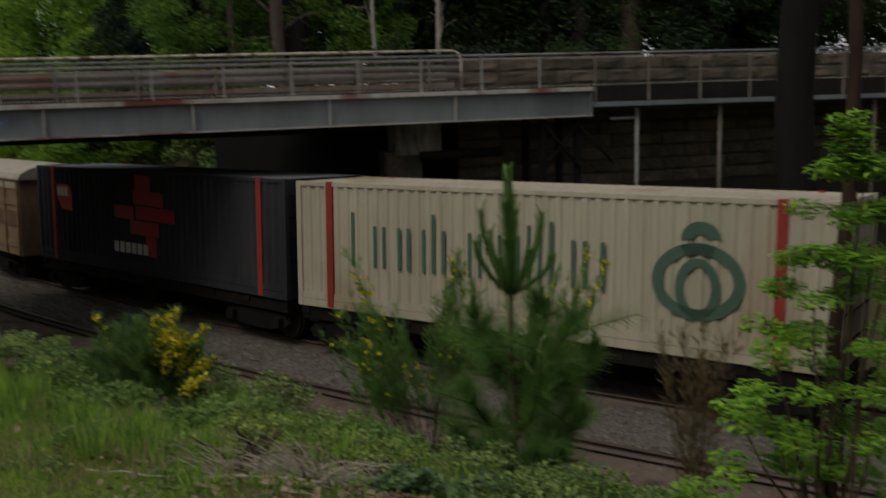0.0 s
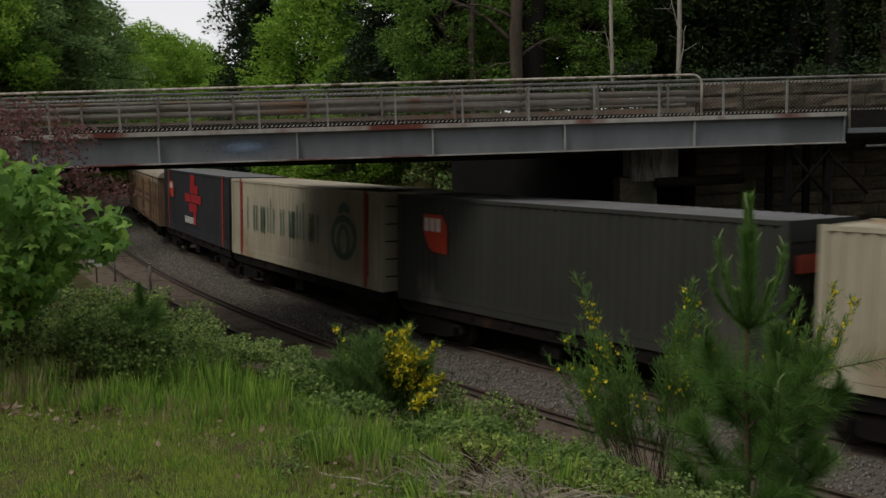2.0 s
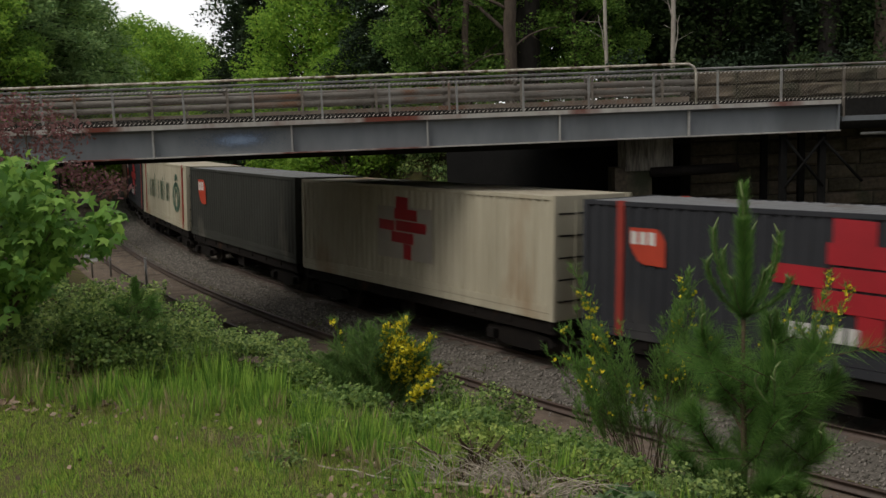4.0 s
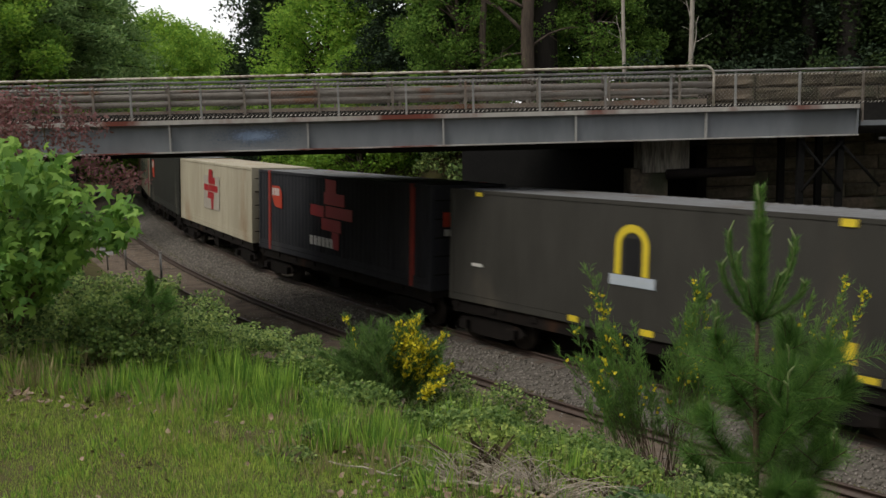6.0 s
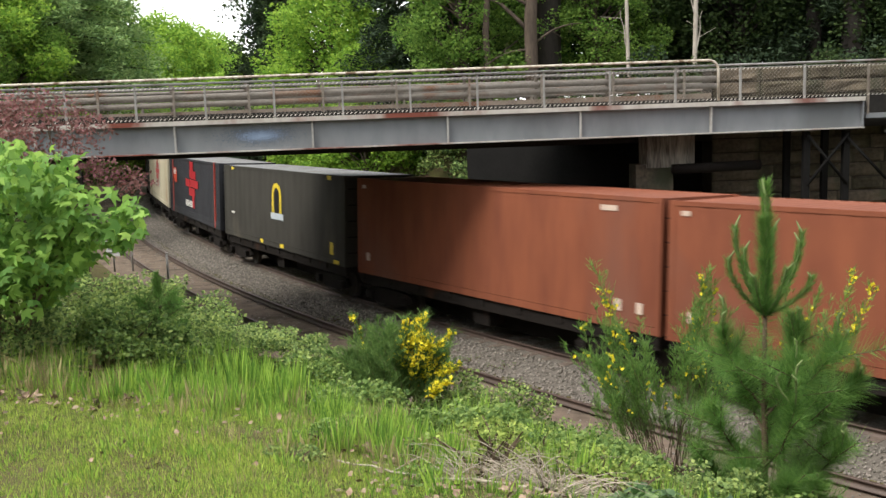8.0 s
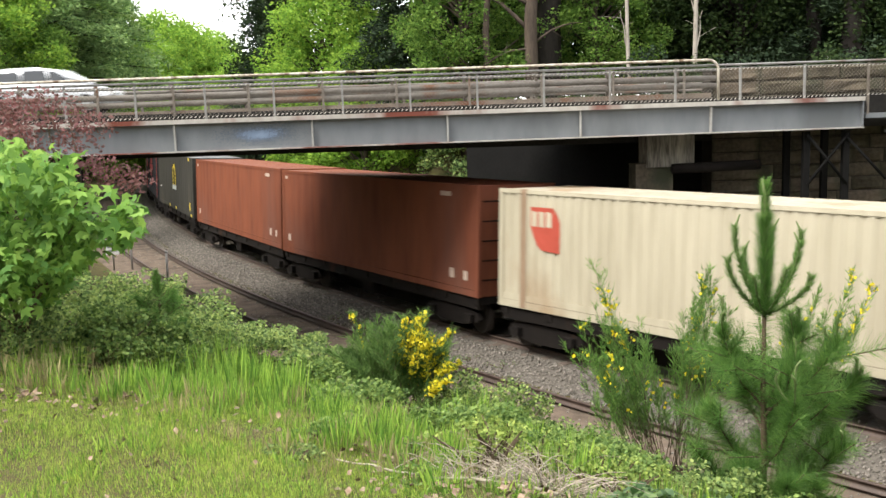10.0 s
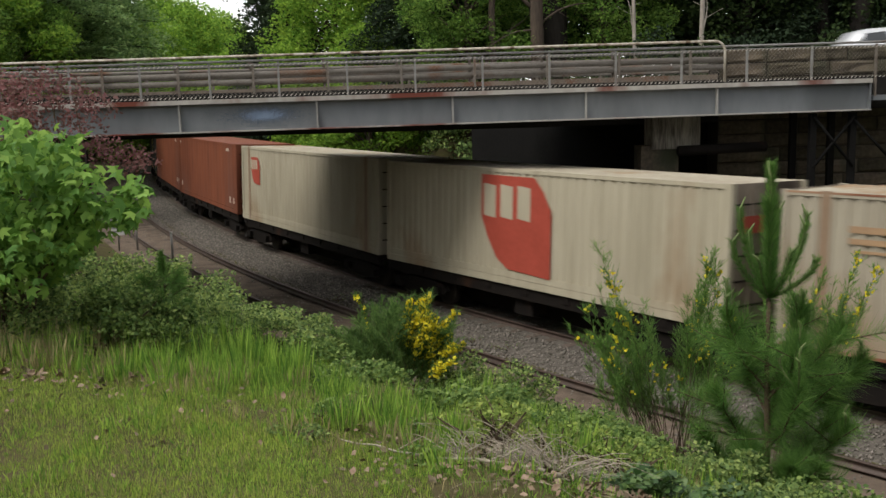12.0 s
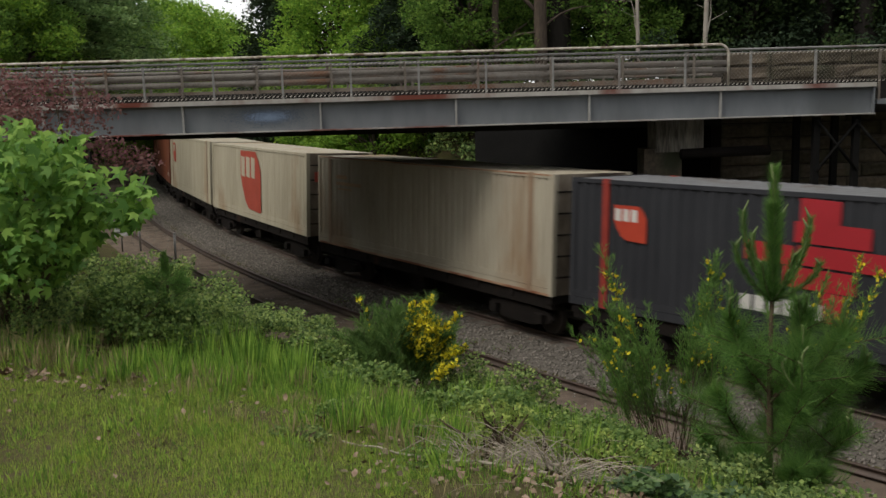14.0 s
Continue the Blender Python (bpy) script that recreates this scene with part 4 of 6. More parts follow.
    part("rust_strip", bm, M["rail_rusty"], cs[11], "thin rusty edge strip")
    cs[12] = container("slate grey container with red posts and a red block logo", M["slate"], M["grey_roof"], posts=(M["post_red"], 1.0))
    stepped_mark(cs[12], sx(4.5), 0.85, 0.97, NEAR, M["logo_red"])
    for q in [rect(sx(4.45 + 0.3 * i), 0.56, sx(4.68 + 0.3 * i), 0.86) for i in range(6)]:
        decal(cs[12], [q], M["logo_white"], NEAR, "mark_bar", "white bar")
    block_mark(cs[12], sx(1.25), 1.58, 0.88, 0.78, NEAR, M["logo_orange"])
    for i in (1, 5, 12):
        bm = bmesh.new()
        box(bm, -L_HALF - 0.005, 0.2, 1.75, -L_HALF + 0.004, 0.85, 2.15)
        part("end_plate", bm, M["logo_orange"], cs[i], "orange plate on the end")
        bm = bmesh.new()
        box(bm, -L_HALF - 0.005, 0.3, 1.5, -L_HALF + 0.004, 0.8, 1.68)
        part("end_plate", bm, M["logo_white"], cs[i], "white plate on the end")
    for i in (3, 9, 10):
        bm = bmesh.new()
        box(bm, -L_HALF - 0.005, 0.1, 1.9, -L_HALF + 0.004, 0.95, 2.25)
        part("end_plate", bm, M["logo_faded"], cs[i], "faded red plate on the end")
    first = True
    for i, c in cs.items():
        w = base if first else copy_thing(base, Matrix())
        first = False
        carried_by_train(FRONT[i] - L_HALF, c)
        carried_by_train(FRONT[i] - L_HALF, w)
    van = louvre_van()
    for k in range(2):
        body = van if k == 0 else copy_thing(van, Matrix())
        carried_by_train(73.0 + 7.3 + k * 15.2, body)
        carried_by_train(73.0 + 7.3 + k * 15.2, copy_thing(base, Matrix()))


build_train()


def along(t):
    """How far the train has come by t seconds."""
    return 8.986 * (t - 7) - 0.0126 * (t - 7) ** 2 / 2


def train_pose(s):
    p = on_line(s)
    return pose(p.x, p.y, p.z + DECK, CANT, 0, math.degrees(heading(s)))


# ---------------------------------------------------------------- plants
RNG = np.random.default_rng(11)


def unit(n):
    v = RNG.normal(size=(n, 3))
    return v / np.linalg.norm(v, axis=1, keepdims=True)


def leaf_arrays(at, size, flat=0.5, slim=0.5, droop=0.0):
    """A diamond leaf at each place, in random directions; flat: how far they lie level."""
    n = len(at)
    d = unit(n)
    d[:, 2] = d[:, 2] * (1 - flat) - droop
    d /= np.linalg.norm(d, axis=1, keepdims=True)
    up = unit(n) * (1 - flat) + np.array([0, 0, 1.0]) * flat
    side = np.cross(d, up)
    side /= np.linalg.norm(side, axis=1, keepdims=True) + 1e-9
    nor = np.cross(side, d)
    s = size * RNG.uniform(0.6, 1.3, (n, 1))
    v = np.stack([at - d * s * 0.5, at + side * s * slim * 0.5 + nor * s * 0.08, at + d * s * 0.5, at - side * s * slim * 0.5 + nor * s * 0.08], 1)
    return v.reshape(-1, 3), np.arange(4 * n).reshape(-1, 4)


def leaf_mesh(name, at, size, mat, **kw):
    v, f = leaf_arrays(np.asarray(at, float), size, **kw)
    return raw_mesh(name, v, f, mat)


def clumps(centres, radius, per, squash=0.7):
    """Places of leaves round clump centres, thicker to the outside."""
    c = np.repeat(np.asarray(centres, float), per, axis=0)
    r = radius * RNG.uniform(0.25, 1.0, (len(c), 1)) ** 0.6
    p = unit(len(c)) * r
    p[:, 2] *= squash
    return c + p


def limb_path(a, b, sag, n=5):
    a, b = Vector(a), Vector(b)
    return [a.lerp(b, i / n) + Vector((random.uniform(-1, 1), random.uniform(-1, 1), 0)) * 0.03 * (b - a).length * (0 < i < n) + Vector((0, 0, sag * math.sin(math.pi * i / n))) for i in range(n + 1)]


def broadleaf(name, height, width, bottom, leafmat_, leaf, n_clumps, per, label, seed, bark="bark", clump_r=0.9, lean=0.0):
    """A tree with forked limbs and an uneven, gappy crown."""
    random.seed(seed)
    t = tagged(new("tree"), label, "tree", "trees")
    bm = bmesh.new()
    r0 = 0.018 * height + 0.05
    trunk = [(lean * z / height + random.uniform(-0.1, 0.1) * (z > 0), random.uniform(-0.1, 0.1) * (z > 0), z) for z in np.linspace(-0.5, height * 0.8, 7)]
    tube(bm, trunk, [r0 * (1 - 0.8 * i / 6) for i in range(7)], 8)
    centres = []
    for i in range(n_clumps):
        z = bottom + (height - bottom) * (i + random.random()) / n_clumps
        f = (z - bottom) / (height - bottom)
        prof = math.sin(math.pi * min(1, 0.18 + 0.8 * f)) ** 0.7
        a = i * 2.399 + random.uniform(-0.4, 0.4)
        r = width * 0.5 * prof * random.uniform(0.45, 1.08)
        centres.append((lean * f + r * math.cos(a), r * math.sin(a), z + random.uniform(-0.3, 0.3)))
        if i % 3 == 0:
            z0 = max(bottom * 0.6, z - r * 0.7)
            tube(bm, limb_path((lean * z0 / height, 0, min(z0, height * 0.75)), centres[-1], 0.1), [r0 * 0.32 * (1 - 0.8 * k / 5) for k in range(6)], 5, cap=False)
    part("trunk", bm, M[bark], t, smooth=True)
    ob = new("crown", leaf_mesh("crown", clumps(centres, clump_r, per), leaf, M[leafmat_], flat=0.45, slim=0.62))
    ob.parent = t
    return t


def conifer(height, width, bottom, leafmat_, leaf, tiers, label, seed, droop=0.25, bark="bark_dark", per=26):
    """A tree with tiers of drooping sprays."""
    random.seed(seed)
    t = tagged(new("tree"), label, "tree", "trees")
    bm = bmesh.new()
    r0 = 0.016 * height + 0.06
    tube(bm, [(0, 0, -0.5), (0.05, 0, height * 0.5), (0, 0.05, height * 0.98)], [r0, r0 * 0.6, 0.02], 8)
    pts = []
    for i in range(tiers):
        f = i / (tiers - 1)
        z = bottom + (height - bottom) * f
        reach = width * 0.5 * (1 - f) ** 0.75 + 0.25
        k = 5 + int(4 * (1 - f))
        for j in range(k):
            a = 2 * math.pi * (j + random.random() * 0.7) / k + i * 0.9
            L = reach * random.uniform(0.6, 1.1)
            tip = Vector((L * math.cos(a), L * math.sin(a), z - droop * L + random.uniform(-0.2, 0.2)))
            if j % 2 == 0:
                tube(bm, [(0, 0, z), tip], [0.035 + 0.01 * L, 0.01], 4, cap=False)
            m = int(per * L)
            u = RNG.uniform(0.2, 1.0, m)
            base = np.outer(u, np.array(tip) - np.array((0, 0, z))) + np.array((0, 0, z))
            base[:, 2] += np.sin(u * 3.1) * 0.12 * L
            pts.append(base + RNG.normal(size=(m, 3)) * np.array((0.22, 0.22, 0.1)) * (0.5 + 0.25 * L))
    part("trunk", bm, M[bark], t, smooth=True)
    ob = new("crown", leaf_mesh("crown", np.concatenate(pts), leaf, M[leafmat_], flat=0.6, slim=0.3, droop=0.2))
    ob.parent = t
    return t


def plant(proto, x, y, turn=0.0, sink=0.1, scale=1.0, used=set()):
    """The first use places the tree itself, later ones copies."""
    m = pose(x, y, ground_z(x, y) - sink, 0, 0, turn) @ Matrix.Scale(scale, 4)
    if proto.name not in used:
        used.add(proto.name)
        proto.matrix_basis = m
        return proto
    ob = copy_thing(proto, pose(x, y, ground_z(x, y) - sink, 0, 0, turn))
    ob.scale = (scale, scale, scale)
    return ob


def forest():
    maple_big = broadleaf("tree", 13.5, 8.0, 2.0, "leaf_bright", 0.21, 165, 240, "bright green broadleaf tree in full spring leaf", 3, clump_r=1.05)
    mid_big = broadleaf("tree", 15.0, 9.0, 2.0, "leaf_mid", 0.21, 175, 240, "mid green broadleaf tree with a dense crown", 5, clump_r=1.1)
    low_bright = broadleaf("tree", 9.5, 8.0, 0.5, "leaf_bright", 0.2, 150, 240, "light green rounded tree beside the road", 8, clump_r=1.0)
    dark_big = broadleaf("tree", 17.0, 9.0, 2.5, "leaf_dark", 0.21, 170, 180, "dark green dense woodland tree", 9, bark="bark_dark", clump_r=1.15)
    cedar = conifer(17.0, 9.5, 6.6, "leaf_cedar", 0.3, 17, "dull green cedar with layered drooping branches", 12, 0.16, per=110)
    dark_fir = conifer(18.0, 8.5, 2.0, "leaf_conifer", 0.3, 26, "dark conifer with drooping sprays", 15, 0.3, per=110)
    for proto, az, y, turn, sc in (
        (maple_big, -0.475, 60, 0, 1.28), (cedar, -0.385, 68, 30, 1.45), (low_bright, -0.236, 96, 33, 1.75), (mid_big, -0.45, 62, 80, 1.0), (mid_big, -0.385, 74, 10, 1.35), (maple_big, -0.40, 84, 10, 1.5), (mid_big, -0.375, 96, 50, 1.45), (mid_big, -0.36, 104, 90, 1.35), (low_bright, -0.335, 84, 190, 1.55),
        (low_bright, -0.30, 86, 0, 1.58), (low_bright, -0.275, 92, 140, 1.54), (low_bright, -0.25, 88, 220, 1.47), (low_bright, -0.23, 80, 20, 1.35), (low_bright, -0.262, 110, 70, 1.8), (low_bright, -0.29, 120, 70, 1.9),
        (dark_fir, -0.165, 52, 0, 1.0), (maple_big, -0.115, 46, 90, 0.98), (low_bright, -0.085, 43, 60, 0.9), (dark_fir, -0.02, 48, 60, 1.05),
        (dark_fir, 0.045, 52, 100, 1.0), (mid_big, 0.02, 44, 200, 0.75), (dark_big, 0.10, 50, 0, 1.0), (dark_big, 0.19, 48, 90, 1.0), (mid_big, 0.155, 45, 160, 0.72),
        (dark_fir, 0.25, 50, 45, 1.0), (dark_big, 0.30, 47, 200, 1.0), (mid_big, 0.345, 50, 260, 0.8), (dark_fir, 0.385, 46, 200, 1.0), (dark_big, 0.44, 45, 120, 1.0),
        (dark_big, 0.52, 43, 300, 1.0), (dark_fir, 0.60, 40, 20, 1.0), (dark_big, 0.70, 38, 60, 1.0), (dark_big, 0.83, 35, 180, 1.0), (mid_big, 0.58, 44, 0, 0.75),
        (dark_big, -0.14, 66, 20, 1.1), (dark_big, -0.05, 66, 70, 1.1), (dark_big, 0.06, 64, 170, 1.1), (dark_big, 0.16, 62, 230, 1.1), (dark_big, 0.26, 62, 290, 1.1),
        (dark_big, 0.36, 60, 10, 1.1), (dark_big, 0.46, 58, 50, 1.1), (dark_big, 0.57, 55, 140, 1.1), (dark_big, 0.69, 52, 210, 1.1), (dark_big, 0.82, 48, 270, 1.1),
        (mid_big, -0.40, 75, 33, 1.0), (mid_big, -0.49, 78, 66, 1.0), (dark_fir, -0.175, 64, 190, 1.0), (mid_big, -0.53, 55, 190, 1.0), (maple_big, -0.56, 45, 200, 1.0),
        (low_bright, -0.315, 90, 100, 1.0), (low_bright, -0.21, 90, 10, 1.1),
    ):
        while -5.0 < offset_of(az * y, y)[0] < 7.0 or 0 < y - 23 - 0.07 * az * y < 11:
            y += 1.5
        plant(proto, az * y, y, turn, scale=sc)
    # unseen woods around and behind the camera, added to block low sky light
    for i, (x, y) in enumerate(((-23, 17), (-22, 9), (-21, 2), (-18, -6), (-32, 6), (-33, 15), (-27, -2), (-22, -13), (-11, -11), (-4, -12), (4, -11), (12, -12), (19, -11), (25, -11), (30, -4), (33, 4), (35, 12), (36, 20), (34, 28), (-30, -14), (-15, -22), (0, -23), (15, -23), (30, -16))):
        plant(dark_big, x, y, i * 47, scale=0.65 if x < -15 else 0.9)
    # lower unseen trees added to the open side, short enough to clear the sun
    for x, y, turn in ((-24, 25, 10), (-36, 16, 60), (-44, 26, 130), (-50, 38, 250), (-58, 52, 300), (-40, 8, 70)):
        plant(dark_big, x, y, turn, sink=0.3, scale=0.9)
    return dark_big


M["leaf_cedar"] = leafmat("leaf_cedar", (0.264, 0.396, 0.15), (0.192, 0.3, 0.114), 0.8, leaf=0.4)
forest()


def bare_tree(x, y, h, r, label, bark, forks=(), sink=0.3):
    """A clean trunk, with bare limbs given as (height, dx, dy, rise, radius)."""
    random.seed(int(x * 100))
    t = tagged(placed(new("bare_tree"), pose(x, y, ground_z(x, y) - sink)), label, "tree", "bare trunks")
    bm = bmesh.new()
    pts = [(random.uniform(-0.05, 0.05) * z / 3, random.uniform(-0.05, 0.05), z) for z in np.linspace(0, h, 8)]
    tube(bm, pts, [r * (1.15 - 0.45 * i / 7) for i in range(8)], 10)
    part("trunk", bm, M[bark], t, smooth=True)
    for z, dx, dy, up, rr in forks:
        bm = bmesh.new()
        p = limb_path((0, 0, z), (dx, dy, z + up), 0.12 * abs(dx))
        tube(bm, p, [rr * (1 - 0.75 * i / 5) for i in range(6)], 6)
        for k in (2, 3, 4):
            e = p[k] + Vector((random.uniform(-0.7, 0.7) + dx * 0.25, random.uniform(-0.5, 0.5), random.uniform(-0.5, 0.7)))
            tube(bm, [p[k], e], [rr * 0.35, 0.008], 4, cap=False)
        part("limb", bm, M[bark], t, smooth=True)
    return t


bare_tree(3.75, 41.5, 16, 0.27, "grey brown pine trunk with bare crooked branches", "bark", ((4.1, -3.2, 0.4, 2.2, 0.11), (5.2, -2.6, -0.3, 0.6, 0.08), (5.9, -2.2, 0.3, 2.6, 0.1), (6.6, 2.4, 0, 1.0, 0.07), (3.6, 2.2, 0.4, 0.9, 0.06), (3.4, -2.0, -0.4, -0.6, 0.05)))
bare_tree(1.9, 41.8, 14, 0.15, "thin crooked dark trunk beside the pine", "bark", ((3.5, -1.4, 0, 1.6, 0.05),))
bare_tree(4.75, 44.0, 16, 0.55, "thick dark trunk in the wood", "bark_dark")
bare_tree(7.43, 39.5, 15, 0.075, "slim pale gum trunk", "bark_pale", ((3.2, -0.3, 0, 1.6, 0.03),))
bare_tree(10.13, 39.5, 15, 0.092, "slim pale gum trunk with hanging bark", "bark_pale", ((2.6, 0.3, 0, 1.8, 0.04), (4.2, -0.35, 0, 1.4, 0.03)))
bare_tree(18.2, 43.5, 16, 0.5, "dark ridged trunk in the wood", "bark_dark")
bare_tree(17.0, 45.0, 16, 0.35, "dark trunk in the wood", "bark_dark")
bare_tree(20.1, 42.0, 16, 0.5, "brown ridged trunk in the wood", "bark")
bare_tree(12.6, 18.25, 14, 0.42, "broad trunk beside the railway, backlit darkness in its bark colour", "bark_backlit", ((7.5, 2.5, 0.5, 2.0, 0.16), (9, -2.2, 0.6, 2.2, 0.14)))


def bush(name, x, y, centres, radius, per, leaf, mat, label, category, stems=None, stem_mat="twig", group="", squash=0.7, **kw):
    """Leaf clumps over stems that rise from one foot."""
    z0 = ground_z(x, y)
    t = tagged(placed(new(name), pose(x, y, z0)), label, category, group)
    for c in centres[:: max(1, len(centres) // (stems or 14))]:
        bm = bmesh.new()
        tube(bm, limb_path((random.uniform(-0.1, 0.1), random.uniform(-0.1, 0.1), -0.1), c, 0.05), [0.018 * (1 - 0.7 * i / 5) for i in range(6)], 4, cap=False)
        part("stem", bm, M[stem_mat], t)
    ob = new("foliage", leaf_mesh("foliage", clumps(centres, radius, per, squash), leaf, M[mat], **kw))
    ob.parent = t
    return t


def mound(nx, w, d, h, seed):
    """Clump centres over a low irregular mound."""
    r = random.Random(seed)
    out = []
    for i in range(nx):
        a, q = r.uniform(0, 6.283), math.sqrt(r.random())
        px, py = q * math.cos(a) * w / 2, q * math.sin(a) * d / 2
        out.append((px, py, h * (1 - 0.75 * q * q) * r.uniform(0.35, 1.05)))
    return out


# brambles and undergrowth down the bank
random.seed(21)
for bx, by, w, d, h, n, mat, sd in (
    (-3.4, 9.3, 2.6, 1.8, 0.6, 60, "leaf_bramble", 1), (-2.4, 10.2, 2.2, 1.8, 0.4, 55, "leaf_bramble", 2), (-4.9, 10.2, 2.6, 2.0, 0.7, 55, "leaf_bramble", 3), (-3.6, 10.8, 2.2, 1.6, 0.4, 46, "leaf_bramble", 4),
    (-1.7, 9.6, 1.3, 1.1, 0.26, 34, "leaf_weed", 5), (-6.2, 11.2, 2.4, 2.0, 0.6, 55, "leaf_bramble", 6), (0.35, 9.1, 1.7, 1.3, 0.5, 40, "leaf_bramble", 7), (1.0, 8.2, 1.6, 1.2, 0.4, 36, "leaf_weed", 8),
    (1.9, 7.1, 1.5, 1.1, 0.35, 34, "leaf_bramble", 9), (2.6, 6.4, 1.3, 1.0, 0.35, 30, "leaf_weed", 10), (0.1, 10.6, 1.8, 1.4, 0.5, 34, "leaf_weed", 11), (-1.7, 11.2, 1.8, 1.4, 0.4, 36, "leaf_weed", 12),
    (3.6, 6.6, 1.6, 1.2, 0.5, 34, "leaf_bramble", 13), (4.6, 7.6, 1.8, 1.4, 0.5, 34, "leaf_weed", 14), (-7.6, 12.4, 2.6, 2.4, 0.6, 55, "leaf_bramble", 15), (-1.1, 8.4, 1.2, 0.9, 0.22, 26, "leaf_weed", 16), (1.6, 5.5, 1.0, 0.6, 0.16, 22, "leaf_bramble", 17), (0.9, 7.0, 1.4, 1.0, 0.2, 20, "leaf_weed", 18), (0.1, 7.6, 1.2, 0.9, 0.35, 28, "leaf_weed", 19), (2.1, 6.2, 1.0, 0.8, 0.25, 28, "leaf_bramble", 20), (-4.3, 8.1, 1.8, 1.0, 0.75, 40, "leaf_bramble", 24), (-3.0, 8.5, 1.4, 0.8, 0.5, 34, "leaf_weed", 25), (1.2, 9.1, 1.5, 1.0, 0.65, 44, "leaf_weed", 26), (0.0, 9.8, 1.2, 0.9, 0.75, 40, "leaf_bramble", 31), (1.8, 8.5, 1.3, 0.8, 0.45, 30, "leaf_bramble", 27), (0.5, 9.5, 1.5, 1.0, 0.8, 48, "leaf_bramble", 28), (2.5, 8.0, 1.2, 0.8, 0.25, 22, "leaf_weed", 29),
):
    bush("bramble", bx, by, mound(int(n * 1.2), w, d, h, sd), 0.17, 135, 0.042, mat, "tangled green bramble mound on the bank" if mat == "leaf_bramble" else "pale green weeds on the bank", "bramble", 10, group="undergrowth", flat=0.4, slim=0.7)

random.seed(44)
for i in range(26):
    bx, by = random.uniform(-2.6, 4.6), random.uniform(9.2, 12.6)
    bush("weed", bx, by, mound(9, 0.7, 0.6, 0.28, 200 + i), 0.12, 60, 0.035, ("leaf_weed", "leaf_bramble")[i % 2], "small green weeds at the siding's edge", "weed", 3, group="weeds", flat=0.3, slim=0.5)
for i in range(22):
    bx = random.uniform(-1.2, 2.4)
    by = random.uniform(5.4, 8.4)
    bush("weed", bx, by, mound(7, 0.4, 0.35, 0.13, 240 + i), 0.07, 50, 0.028, ("leaf_weed", "leaf_bramble")[i % 2], "small leafy weeds among the dead stems", "weed", 3, group="weeds", flat=0.35, slim=0.6)

for i in range(24):
    bx, by = random.uniform(0.2, 2.6), random.uniform(5.9, 8.6)
    bush("weed", bx, by, [(random.gauss(0, 0.13), random.gauss(0, 0.1), random.uniform(0.08, 0.34)) for k in range(11)], 0.06, 22, 0.034, "leaf_sprout", "yellow green weed with fresh leafy tips", "weed", 8, group="weeds", flat=0.3, slim=0.6)

for bx, by, w, h in ((1.05, 5.3, 0.8, 0.16), (1.5, 5.5, 0.9, 0.2), (2.0, 5.75, 0.9, 0.22)):
    bush("ivy", bx, by, mound(24, w, 0.6, h, int(bx * 50)), 0.1, 40, 0.055, "leaf_ivy", "dark green ivy patch with broad leaves", "ivy", 6, group="ivy", flat=0.6, slim=0.85)
for i in range(9):
    p = on_line(-4 + 1.1 * i, random.uniform(2.0, 3.0))
    bush("weed", p.x, p.y, [(random.gauss(0, 0.2), random.gauss(0, 0.15), random.uniform(-0.02, 0.2)) for k in range(8)], 0.1, 18, 0.045, "leaf_weed", "thin green weeds in the ballast", "weed", 5, group="weeds", flat=0.1, slim=0.2)

# far embankment shrubs beyond the bridge and on the cutting's far side
random.seed(33)
for i in range(32):
    s = 5 + i * 2.0
    p = on_line(s, -(7.2 + 3.0 * random.random()))
    bush("shrub", p.x, p.y, mound(26, 3.4, 3.0, 2.2, 100 + i), 0.55, 46, 0.2, ("leaf_dark", "leaf_bramble", "leaf_mid")[i % 3], "leafy green shrub on the cutting side", "shrub", 6, group="shrubs of the cutting", flat=0.4, slim=0.65)
for i in range(9):
    x = -4.0 + 0.85 * i
    y = 41.5 + 1.3 * (i % 3)
    bush("shrub", x, y, mound(24, 2.6, 2.4, 1.9, 170 + i), 0.5, 60, 0.16, ("leaf_dark", "leaf_conifer", "leaf_bramble")[i % 3], "dark leafy shrub on the bank beyond the bridge", "shrub", 6, group="shrubs of the cutting", flat=0.4, slim=0.65)
for i in range(5):
    s = 9.2 + i * 1.1
    p = on_line(s, -5.2 - 0.3 * i)
    bush("shrub", p.x, p.y, mound(24, 2.4, 2.2, 1.9, 150 + i), 0.45, 60, 0.16, ("leaf_dark", "leaf_bramble")[i % 2], "leafy green shrub at the end of the abutment", "shrub", 6, group="shrubs of the cutting", flat=0.4, slim=0.65)


for i in range(17):
    x = 1.0 + 2.2 * i
    bush("shrub", x, 36.5 + 0.07 * x + 0.7 * (i % 3), mound(26, 3.6, 2.6, 2.6, 300 + i), 0.6, 60, 0.17, ("leaf_dark", "leaf_conifer")[i % 2], "dark leafy shrub beyond the road", "shrub", 6, group="shrubs of the cutting", flat=0.4, slim=0.65)


